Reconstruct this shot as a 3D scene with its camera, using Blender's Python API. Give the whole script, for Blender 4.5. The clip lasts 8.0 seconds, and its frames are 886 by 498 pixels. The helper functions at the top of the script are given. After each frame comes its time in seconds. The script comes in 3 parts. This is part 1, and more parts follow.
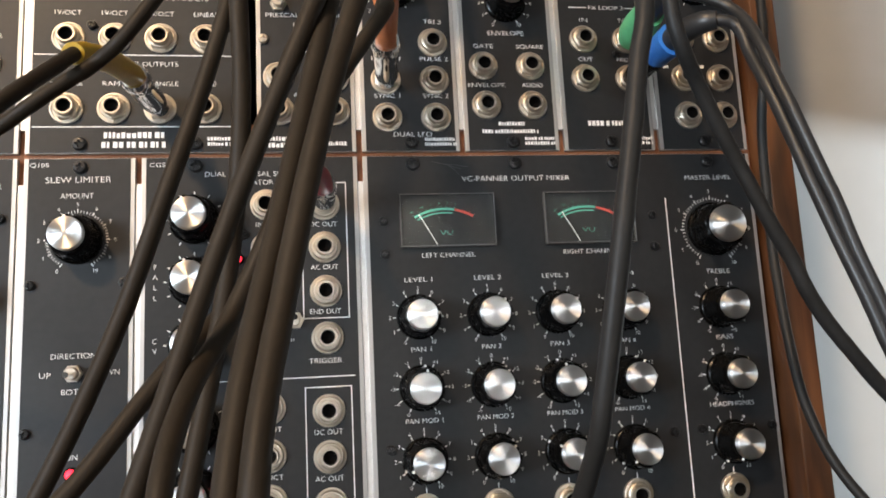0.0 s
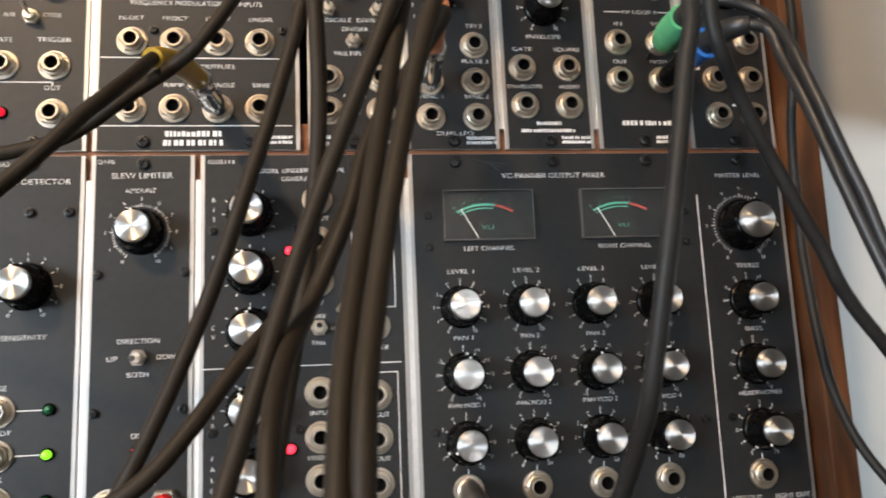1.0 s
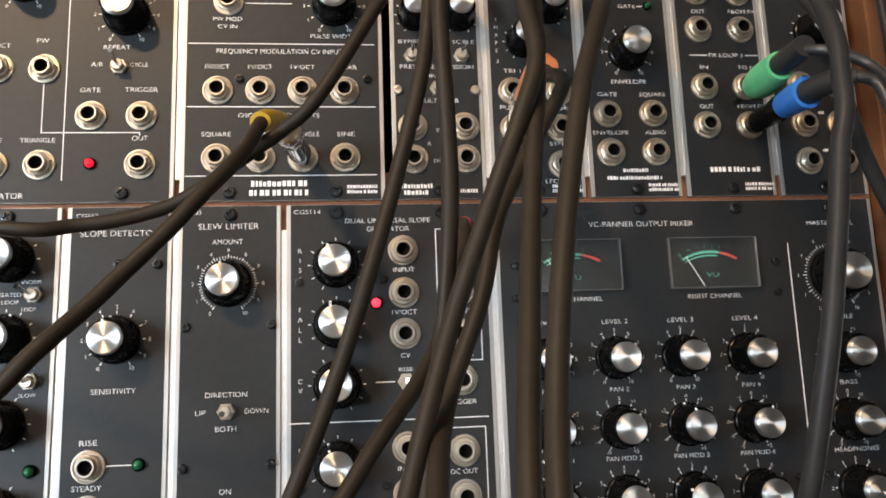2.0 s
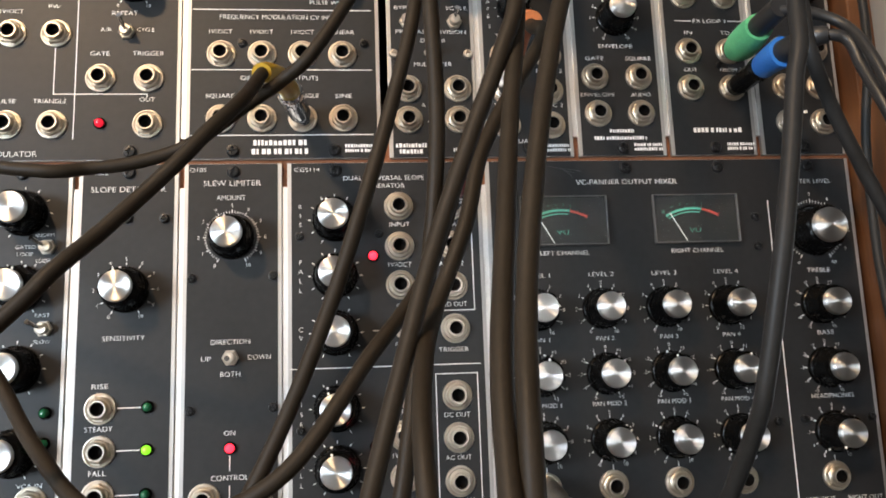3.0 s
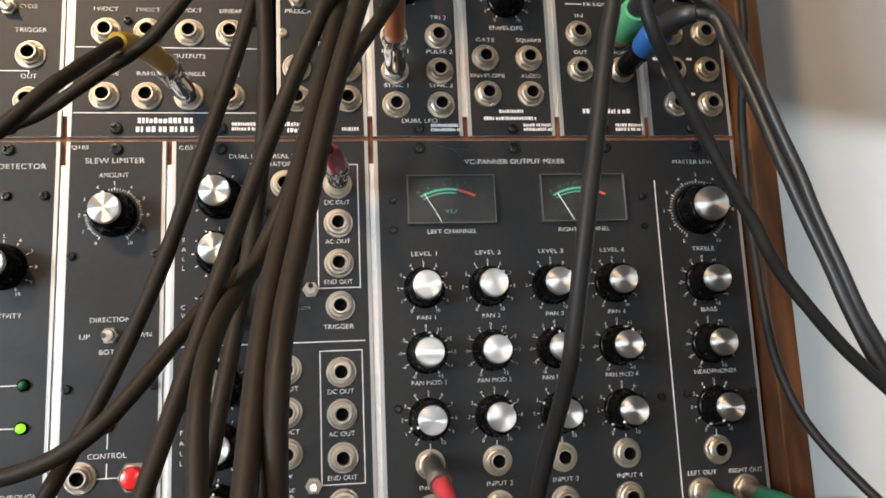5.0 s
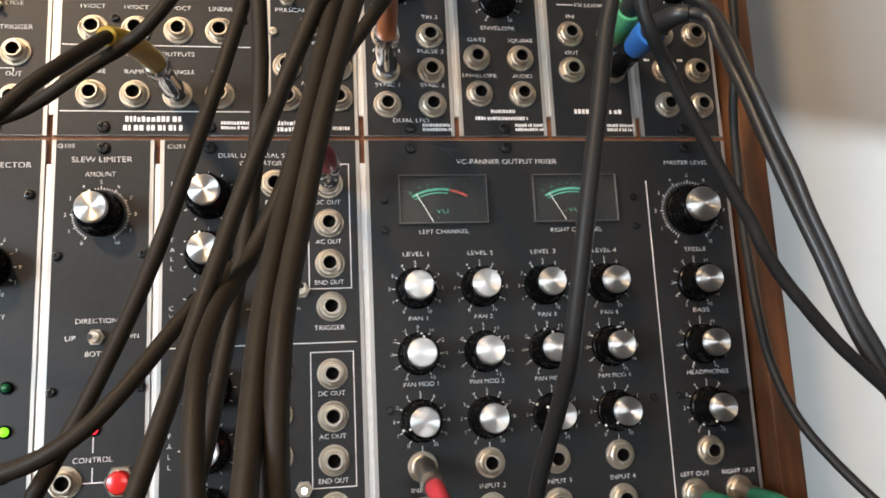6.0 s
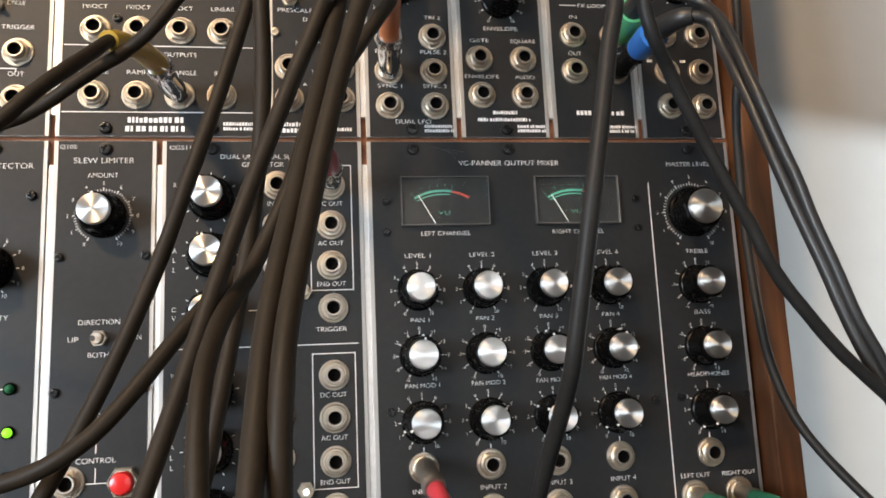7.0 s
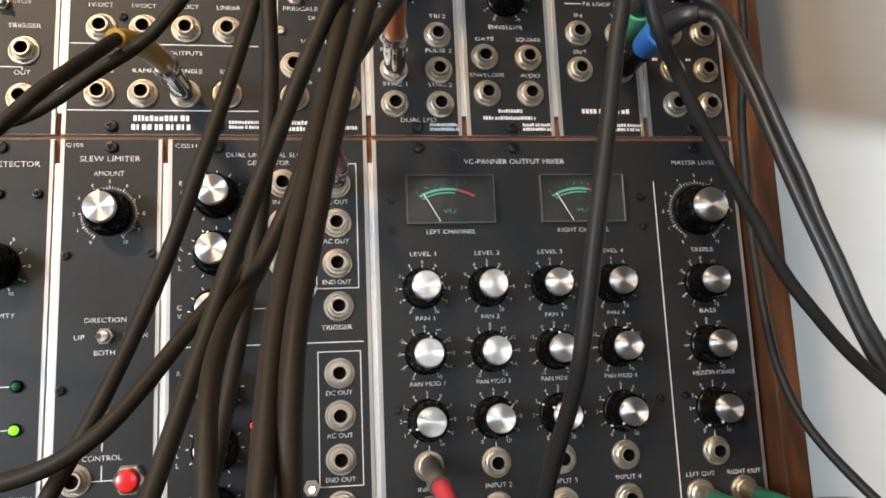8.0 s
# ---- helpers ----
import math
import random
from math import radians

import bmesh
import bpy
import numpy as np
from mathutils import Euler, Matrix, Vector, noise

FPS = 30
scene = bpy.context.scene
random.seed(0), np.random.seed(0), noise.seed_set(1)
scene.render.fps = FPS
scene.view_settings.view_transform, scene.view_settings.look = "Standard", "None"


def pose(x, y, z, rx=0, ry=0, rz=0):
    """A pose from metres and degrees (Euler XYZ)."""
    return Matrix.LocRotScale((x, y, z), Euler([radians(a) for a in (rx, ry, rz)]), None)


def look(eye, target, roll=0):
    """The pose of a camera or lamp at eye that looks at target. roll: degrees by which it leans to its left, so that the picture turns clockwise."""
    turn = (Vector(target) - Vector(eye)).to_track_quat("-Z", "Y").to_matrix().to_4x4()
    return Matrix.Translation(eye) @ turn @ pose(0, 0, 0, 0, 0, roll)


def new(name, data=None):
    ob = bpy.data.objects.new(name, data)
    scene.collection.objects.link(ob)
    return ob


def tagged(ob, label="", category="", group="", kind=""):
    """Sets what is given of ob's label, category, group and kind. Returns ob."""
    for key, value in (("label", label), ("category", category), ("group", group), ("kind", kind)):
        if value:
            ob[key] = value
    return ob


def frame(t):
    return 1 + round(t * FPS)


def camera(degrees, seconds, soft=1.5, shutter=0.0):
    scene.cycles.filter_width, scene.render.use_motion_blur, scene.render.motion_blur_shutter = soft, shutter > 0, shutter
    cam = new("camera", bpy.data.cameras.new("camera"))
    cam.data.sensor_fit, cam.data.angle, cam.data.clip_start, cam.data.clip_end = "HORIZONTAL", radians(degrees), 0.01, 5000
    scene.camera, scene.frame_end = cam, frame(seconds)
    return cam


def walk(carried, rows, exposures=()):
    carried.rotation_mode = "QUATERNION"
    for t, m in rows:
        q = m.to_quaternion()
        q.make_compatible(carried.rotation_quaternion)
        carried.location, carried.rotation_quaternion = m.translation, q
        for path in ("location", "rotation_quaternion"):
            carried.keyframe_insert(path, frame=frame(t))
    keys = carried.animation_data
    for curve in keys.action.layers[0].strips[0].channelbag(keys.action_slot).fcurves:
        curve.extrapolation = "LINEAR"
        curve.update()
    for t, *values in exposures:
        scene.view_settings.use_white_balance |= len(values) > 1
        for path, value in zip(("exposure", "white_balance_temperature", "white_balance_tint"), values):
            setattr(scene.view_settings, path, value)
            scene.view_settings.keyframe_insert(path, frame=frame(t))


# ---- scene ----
cam = camera(60.0, 8.0, soft=1.75, shutter=0.3)
PATH = [
    (0, (0.1436, -0.3822, 0.8885), (0.4458, 1.5693, 1.2051), -2.90),
    (0.5, (0.1405, -0.3880, 0.8993), (0.4456, 1.5629, 1.2169), -2.80),
    (1, (0.1274, -0.3990, 0.8827), (0.3880, 1.5583, 1.2007), -2.44),
    (1.5, (0.0882, -0.3959, 0.8953), (0.3055, 1.5665, 1.2147), -2.22),
    (1.7, (0.0935, -0.3905, 0.9107), (0.2997, 1.5700, 1.2484), -2.04),
    (2.8, (0.0969, -0.4066, 0.8875), (0.2940, 1.5556, 1.2208), -2.06),
    (3, (0.0980, -0.4083, 0.8837), (0.2927, 1.5557, 1.2074), -2.08),
    (3.5, (0.1017, -0.4124, 0.8762), (0.3018, 1.5527, 1.1899), -2.05),
    (4, (0.1104, -0.4131, 0.8735), (0.3266, 1.5500, 1.1888), -2.13),
    (4.5, (0.1197, -0.4151, 0.8679), (0.3609, 1.5444, 1.1880), -2.30),
    (5, (0.1444, -0.4131, 0.8681), (0.4079, 1.5420, 1.1972), -2.50),
    (5.2, (0.1390, -0.4087, 0.8636), (0.4189, 1.5410, 1.2108), -2.64),
    (6.3, (0.1416, -0.4086, 0.8662), (0.4474, 1.5370, 1.2143), -2.73),
    (6.5, (0.1421, -0.4101, 0.8694), (0.4449, 1.5386, 1.2024), -2.59),
    (7, (0.1402, -0.4099, 0.8702), (0.4417, 1.5402, 1.1959), -2.53),
    (7.5, (0.1393, -0.4102, 0.8711), (0.4369, 1.5409, 1.1949), -2.49),
    (8, (0.1388, -0.4098, 0.8698), (0.4333, 1.5417, 1.1936), -2.46),
]
walk(cam, [(t, look(eye, target, roll)) for t, eye, target, roll in PATH])

# ---- world and light ----
world = bpy.data.worlds.new("world")
scene.world = world
world.use_nodes = True
wn = world.node_tree
sky = wn.nodes.new("ShaderNodeTexSky")
sky.sky_type, sky.sun_disc = "NISHITA", False
sky.sun_elevation, sky.sun_rotation = radians(35), radians(120)
wn.links.new(sky.outputs[0], wn.nodes["Background"].inputs[0])
wn.nodes["Background"].inputs[1].default_value = 0.1


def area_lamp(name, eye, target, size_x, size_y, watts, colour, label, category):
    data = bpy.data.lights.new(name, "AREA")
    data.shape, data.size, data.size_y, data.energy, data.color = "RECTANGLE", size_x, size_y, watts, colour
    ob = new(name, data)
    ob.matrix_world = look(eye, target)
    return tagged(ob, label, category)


# daylight in the openings of two windows, and the warm ceiling lamp
area_lamp("window_light", (-1.9, -1.95, 1.00), (0.1, -0.1, 0.95), 0.7, 0.8, 98, (0.78, 0.89, 1.0), "cool daylight entering through the side window", "daylight")
area_lamp("back_window_light", (0.47, -2.58, 1.05), (0.2, 0.0, 0.95), 0.32, 0.34, 9.5, (0.95, 0.97, 1.0), "cool daylight entering through the window facing the cabinet", "daylight")
area_lamp("ceiling_lamp_light", (-0.88, -1.65, 2.32), (-0.1, 0.0, 1.0), 0.14, 0.14, 46, (1.0, 0.68, 0.40), "warm light of the round ceiling lamp", "lamp light")
# small fill lamp added outside the slot, brightening the wall beside the cabinet
area_lamp("slot_fill_light", (3.0, -1.2, 0.637), (0.6, 0.2, 0.95), 0.08, 0.016, 275, (0.84, 0.93, 1.0), "added cool fill lamp behind the slot, brightening the wall beside the cabinet", "daylight")
scene.view_settings.exposure = 0.0

# ---- materials ----


def material(name, colour, rough=0.5, metal=0.0, vary=0.0, scale=40.0, bump=0.0, bump_scale=600.0, spec=0.5, coat=0.0, rough_vary=0.0, stretch=(1, 1, 1), aniso=0.0):
    m = bpy.data.materials.new(name)
    m.use_nodes = True
    nt = m.node_tree
    b = nt.nodes["Principled BSDF"]
    b.inputs["Base Color"].default_value = (*colour, 1)
    b.inputs["Roughness"].default_value = rough
    b.inputs["Metallic"].default_value = metal
    b.inputs["Specular IOR Level"].default_value = spec
    b.inputs["Coat Weight"].default_value = coat
    b.inputs["Coat Roughness"].default_value = 0.12
    tc = nt.nodes.new("ShaderNodeTexCoord")
    mp = nt.nodes.new("ShaderNodeMapping")
    mp.inputs["Scale"].default_value = stretch
    nt.links.new(tc.outputs["Object"], mp.inputs[0])
    if vary or rough_vary:
        coarse, fine = nt.nodes.new("ShaderNodeTexNoise"), nt.nodes.new("ShaderNodeTexNoise")
        coarse.inputs["Scale"].default_value, fine.inputs["Scale"].default_value = scale, scale * 9
        coarse.inputs["Detail"].default_value, fine.inputs["Detail"].default_value = 4, 3
        for n in (coarse, fine):
            nt.links.new(mp.outputs[0], n.inputs["Vector"])
        both = nt.nodes.new("ShaderNodeMath")
        both.operation = "ADD"
        nt.links.new(coarse.outputs[0], both.inputs[0])
        nt.links.new(fine.outputs[0], both.inputs[1])
        if vary:
            ramp = nt.nodes.new("ShaderNodeMapRange")
            ramp.inputs["From Min"].default_value, ramp.inputs["From Max"].default_value = 0.6, 1.4
            ramp.inputs["To Min"].default_value, ramp.inputs["To Max"].default_value = 1 - vary, 1 + vary
            nt.links.new(both.outputs[0], ramp.inputs[0])
            mul = nt.nodes.new("ShaderNodeVectorMath")
            mul.operation = "SCALE"
            mul.inputs[0].default_value = colour
            nt.links.new(ramp.outputs[0], mul.inputs["Scale"])
            nt.links.new(mul.outputs[0], b.inputs["Base Color"])
        if rough_vary:
            rr = nt.nodes.new("ShaderNodeMapRange")
            rr.inputs["From Min"].default_value, rr.inputs["From Max"].default_value = 0.6, 1.4
            rr.inputs["To Min"].default_value, rr.inputs["To Max"].default_value = rough - rough_vary, rough + rough_vary
            nt.links.new(both.outputs[0], rr.inputs[0])
            nt.links.new(rr.outputs[0], b.inputs["Roughness"])
    if bump:
        nz, bp = nt.nodes.new("ShaderNodeTexNoise"), nt.nodes.new("ShaderNodeBump")
        nz.inputs["Scale"].default_value, nz.inputs["Detail"].default_value = bump_scale, 3
        bp.inputs["Strength"].default_value, bp.inputs["Distance"].default_value = bump, 0.0004
        nt.links.new(mp.outputs[0], nz.inputs["Vector"])
        nt.links.new(nz.outputs[0], bp.inputs["Height"])
        nt.links.new(bp.outputs[0], b.inputs["Normal"])
    if aniso:
        tg = nt.nodes.new("ShaderNodeTangent")
        tg.direction_type, tg.axis = "RADIAL", "Z"
        b.inputs["Anisotropic"].default_value, b.inputs["Anisotropic Rotation"].default_value = aniso, 0.25
        nt.links.new(tg.outputs[0], b.inputs["Tangent"])
    return m


def glowing(name, colour, strength, base):
    m = material(name, base, 0.25)
    b = m.node_tree.nodes["Principled BSDF"]
    b.inputs["Emission Color"].default_value = (*colour, 1)
    b.inputs["Emission Strength"].default_value = strength
    return m


def wood_material(name, light, dark, along):
    """Stained wood, its grain running along one axis."""
    m = bpy.data.materials.new(name)
    m.use_nodes = True
    nt = m.node_tree
    b = nt.nodes["Principled BSDF"]
    tc, mp = nt.nodes.new("ShaderNodeTexCoord"), nt.nodes.new("ShaderNodeMapping")
    mp.inputs["Scale"].default_value = [5 if a == along else 60 for a in "xyz"]
    grain, blot, mix, ramp = (nt.nodes.new(n) for n in ("ShaderNodeTexNoise", "ShaderNodeTexNoise", "ShaderNodeMath", "ShaderNodeValToRGB"))
    grain.inputs["Scale"].default_value, grain.inputs["Detail"].default_value, grain.inputs["Distortion"].default_value = 2.2, 6, 0.6
    blot.inputs["Scale"].default_value, blot.inputs["Detail"].default_value = 14, 3
    nt.links.new(tc.outputs["Object"], mp.inputs[0])
    nt.links.new(mp.outputs[0], grain.inputs["Vector"])
    nt.links.new(tc.outputs["Object"], blot.inputs["Vector"])
    mix.operation = "ADD"
    nt.links.new(grain.outputs[0], mix.inputs[0])
    nt.links.new(blot.outputs[0], mix.inputs[1])
    half = nt.nodes.new("ShaderNodeMath")
    half.operation = "MULTIPLY"
    half.inputs[1].default_value = 0.5
    nt.links.new(mix.outputs[0], half.inputs[0])
    nt.links.new(half.outputs[0], ramp.inputs[0])
    ramp.color_ramp.elements[0].position, ramp.color_ramp.elements[0].color = 0.36, (*dark, 1)
    ramp.color_ramp.elements[1].position, ramp.color_ramp.elements[1].color = 0.62, (*light, 1)
    nt.links.new(ramp.outputs[0], b.inputs["Base Color"])
    b.inputs["Roughness"].default_value = 0.52
    b.inputs["Specular IOR Level"].default_value = 0.35
    bp = nt.nodes.new("ShaderNodeBump")
    bp.inputs["Strength"].default_value, bp.inputs["Distance"].default_value = 0.25, 0.0006
    nt.links.new(grain.outputs[0], bp.inputs["Height"])
    nt.links.new(bp.outputs[0], b.inputs["Normal"])
    return m


BLACK_FACE = material("satin_black_panel", (0.0142, 0.0146, 0.0156), 0.46, spec=0.33, vary=0.25, scale=25, bump=0.12, bump_scale=1800, rough_vary=0.05)
ALU = material("bare_aluminium", (0.47, 0.46, 0.445), 0.55, 1.0, vary=0.08, scale=30, rough_vary=0.08, stretch=(1, 0.05, 1))
ALU_DULL = material("dull_aluminium", (0.72, 0.71, 0.69), 0.5, 1.0, vary=0.1, scale=30)
NICKEL = material("nickel", (0.60, 0.54, 0.455), 0.42, 1.0, vary=0.05, scale=90, rough_vary=0.06)
DULL_METAL = material("worn_plug_metal", (0.42, 0.39, 0.34), 0.32, 0.9, vary=0.2, scale=150)
CHROME = material("chrome", (0.82, 0.81, 0.79), 0.12, 1.0, rough_vary=0.06, scale=120)
SPUN = material("spun_aluminium", (0.72, 0.71, 0.69), 0.42, 1.0, aniso=0.95)
KNOB = material("glossy_black_plastic", (0.003, 0.003, 0.003), 0.25, spec=0.12, vary=0.2, scale=90, rough_vary=0.06)
HOLE = material("socket_black", (0.004, 0.003, 0.0025), 0.7, spec=0.1)
SCREW = material("black_oxide_screw", (0.006, 0.006, 0.0065), 0.34, 0.0, rough_vary=0.08, scale=300)
INK = material("white_ink", (0.80, 0.80, 0.79), 0.55, vary=0.08, scale=500)
GREEN_INK = material("green_ink", (0.08, 0.36, 0.27), 0.5)
RED_INK = material("red_ink", (0.48, 0.06, 0.04), 0.5)
METER_FACE = material("meter_face", (0.010, 0.011, 0.011), 0.5, vary=0.2, scale=60)
METER_RIM = material("meter_plastic", (0.10, 0.10, 0.10), 0.2)
RUBBER = material("cable_rubber", (0.0185, 0.0130, 0.0077), 0.56, spec=0.2, vary=0.22, scale=50, bump=0.15, bump_scale=900, rough_vary=0.07)
GREY_RUBBER = material("dark_grey_cable_rubber", (0.0165, 0.016, 0.0155), 0.5, spec=0.2, vary=0.2, scale=50, bump=0.15, bump_scale=900, rough_vary=0.07)
GLOSSY_CABLE = material("glossy_cable", (0.019, 0.019, 0.0195), 0.42, vary=0.06, scale=25, rough_vary=0.03)
YELLOW = material("yellow_boot", (0.43, 0.27, 0.014), 0.42, vary=0.18, scale=120)
ORANGE = material("orange_boot", (0.62, 0.20, 0.07), 0.42, vary=0.15, scale=120)
PINK = material("pink_boot", (0.30, 0.03, 0.052), 0.42, vary=0.15, scale=120)
RED_BOOT = material("red_boot", (0.50, 0.045, 0.06), 0.42, vary=0.15, scale=120)
GREEN_TAPE = material("green_tape", (0.14, 0.55, 0.24), 0.5, vary=0.15, scale=120)
TEAL = material("green_boot", (0.02, 0.15, 0.085), 0.45, vary=0.2, scale=120)
BLUE_TAPE = material("blue_tape", (0.03, 0.17, 0.55), 0.45, vary=0.15, scale=120)
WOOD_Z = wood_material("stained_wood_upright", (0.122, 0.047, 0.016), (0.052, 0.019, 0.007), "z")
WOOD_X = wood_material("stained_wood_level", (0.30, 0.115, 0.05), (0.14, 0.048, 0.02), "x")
DESK = material("dark_desk", (0.035, 0.036, 0.04), 0.4, vary=0.25, scale=8)
INSIDE = material("cabinet_inside", (0.015, 0.013, 0.012), 0.8, vary=0.2, scale=20)
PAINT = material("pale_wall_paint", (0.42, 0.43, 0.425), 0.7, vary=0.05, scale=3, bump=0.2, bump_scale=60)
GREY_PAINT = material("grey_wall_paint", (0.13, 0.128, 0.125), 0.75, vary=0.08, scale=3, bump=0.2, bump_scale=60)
CEIL = material("white_ceiling_paint", (0.34, 0.335, 0.325), 0.8, vary=0.03, scale=3)
FLOOR = wood_material("floor_boards", (0.17, 0.105, 0.055), (0.10, 0.06, 0.03), "y")
RED_ON = glowing("red_led_on", (1.0, 0.025, 0.05), 3.6, (0.6, 0.02, 0.03))
RED_DIM = glowing("red_led_dim", (1.0, 0.02, 0.05), 0.8, (0.5, 0.01, 0.02))
GREEN_ON = glowing("green_led_on", (0.30, 1.0, 0.03), 1.1, (0.15, 0.5, 0.03))
GREEN_OFF = material("green_led_off", (0.01, 0.10, 0.04), 0.22)
RED_CAP = material("red_button_plastic", (0.62, 0.02, 0.02), 0.25, vary=0.1, scale=200)
GLASS = bpy.data.materials.new("clear_window")
GLASS.use_nodes = True
g = GLASS.node_tree.nodes["Principled BSDF"]
g.inputs["Transmission Weight"].default_value, g.inputs["Roughness"].default_value, g.inputs["IOR"].default_value = 1.0, 0.03, 1.3

# ---- mesh helpers: local x to the right, y up the panel, z out of it; millimetres ----
MM = 0.001
MESHES = {}


def to_mesh(name, bm, mat, smooth=False):
    me = bpy.data.meshes.new(name)
    bmesh.ops.recalc_face_normals(bm, faces=bm.faces)
    if smooth:
        for f in bm.faces:
            f.smooth = True
        for e in bm.edges:
            if len(e.link_faces) == 2 and e.calc_face_angle(0) > 0.6:
                e.smooth = False
    bm.to_mesh(me)
    bm.free()
    me.materials.append(mat)
    return me


def link(name, me, parent, place=None, label=""):
    ob = new(name, me)
    if parent:
        ob.parent = parent
    ob.matrix_basis = place or Matrix()
    return tagged(ob, label)


def part(name, bm, mat, parent, label="", place=None, smooth=False):
    return link(name, to_mesh(name, bm, mat, smooth), parent, place, label)


def shared(key, build, mat, smooth=True):
    if (key, mat.name) not in MESHES:
        MESHES[key, mat.name] = to_mesh(key, build(), mat, smooth)
    return MESHES[key, mat.name]


def box(bm, x0, y0, z0, x1, y1, z1, bevel=0.0):
    """A box between two corners, in millimetres."""
    made = bmesh.ops.create_cube(bm, size=1.0)["verts"]
    for v in made:
        v.co = Vector(((x0 if v.co.x < 0 else x1) * MM, (y0 if v.co.y < 0 else y1) * MM, (z0 if v.co.z < 0 else z1) * MM))
    if bevel:
        edges = list({e for v in made for e in v.link_edges})
        bmesh.ops.bevel(bm, geom=edges, offset=bevel * MM, segments=2, affect="EDGES", profile=0.6)
    return bm


def boxes(*rows, bevel=0.0):
    bm = bmesh.new()
    for r in rows:
        box(bm, *r, bevel=bevel)
    return bm


def lathe(profile, seg=28, lobes=0, depth=0.0, bm=None):
    """Turns (radius, height) rows about z; radius 0 closes an end. lobes: shallow flutes round it."""
    bm = bm or bmesh.new()
    rings = []
    for r, z in profile:
        if r == 0:
            rings.append([bm.verts.new((0, 0, z * MM))])
        else:
            ring = []
            for k in range(seg):
                a = 2 * math.pi * k / seg
                rr = r - (depth * (0.5 - 0.5 * math.cos(lobes * a)) ** 2 if lobes else 0)
                ring.append(bm.verts.new((rr * math.cos(a) * MM, rr * math.sin(a) * MM, z * MM)))
            rings.append(ring)
    for a, b in zip(rings, rings[1:]):
        for k in range(seg):
            n = (k + 1) % seg
            if len(a) == 1:
                bm.faces.new((a[0], b[k], b[n]))
            elif len(b) == 1:
                bm.faces.new((a[k], a[n], b[0]))
            else:
                bm.faces.new((a[k], a[n], b[n], b[k]))
    return bm


def curve_through(points, steps=8):
    """A smooth line through the points."""
    p = [Vector(q) for q in points]
    p = [2 * p[0] - p[1], *p, 2 * p[-1] - p[-2]]
    line = []
    for a, b, c, d in zip(p, p[1:], p[2:], p[3:]):
        for k in range(steps):
            t = k / steps
            line.append(0.5 * (2 * b + (c - a) * t + (2 * a - 5 * b + 4 * c - d) * t * t + (3 * b - a - 3 * c + d) * t**3))
    return line + [p[-2]]


def tube(line, radii, seg=14, bm=None):
    """A round tube along a line, with a radius for each of its points."""
    bm = bm or bmesh.new()
    rings, side = [], None
    for k, q in enumerate(line):
        way = (line[min(k + 1, len(line) - 1)] - line[max(k - 1, 0)]).normalized()
        side = way.orthogonal().normalized() if side is None else (side - way * side.dot(way)).normalized()
        up = way.cross(side)
        r = radii[k] if isinstance(radii, list) else radii
        rings.append([bm.verts.new((q + r * (side * math.cos(a) + up * math.sin(a))) * MM) for a in (2 * math.pi * n / seg for n in range(seg))])
    for a, b in zip(rings, rings[1:]):
        for k in range(seg):
            bm.faces.new((a[k], a[(k + 1) % seg], b[(k + 1) % seg], b[k]))
    bm.faces.new(rings[0])
    bm.faces.new(rings[-1])
    return bm


def text_mesh(words, height, width=None, mat=INK):
    """Printed words as a mesh, centred, with capitals of the given height and, where given, of the given width, in millimetres."""
    key = ("text", words, height, width, mat.name)
    if key in MESHES:
        return MESHES[key]
    cu = bpy.data.curves.new("words", "FONT")
    cu.body, cu.size, cu.align_x, cu.resolution_u = words, 1.0, "CENTER", 3
    cu.offset = -0.014
    ob = bpy.data.objects.new("words", cu)
    me = bpy.data.meshes.new_from_object(ob)
    bpy.data.objects.remove(ob)
    co = np.array([v.co[:] for v in me.vertices])
    low, high = co.min(0), co.max(0)
    sy = height * MM / 0.69
    sx = width * MM / (high[0] - low[0]) if width else sy
    for v in me.vertices:
        v.co = ((v.co.x - (low[0] + high[0]) / 2) * sx, (v.co.y - 0.345) * sy, 0)
    me.materials.append(mat)
    MESHES[key] = me
    return me


# ---- module kit: places in millimetres across and up the whole front ----
LOW, HIGH = 778.0, 1000.0
PANEL_TOP_LOW, PANEL_FOOT_HIGH, PANEL_TOP_HIGH = 999.8, 1002.2, 1224.0


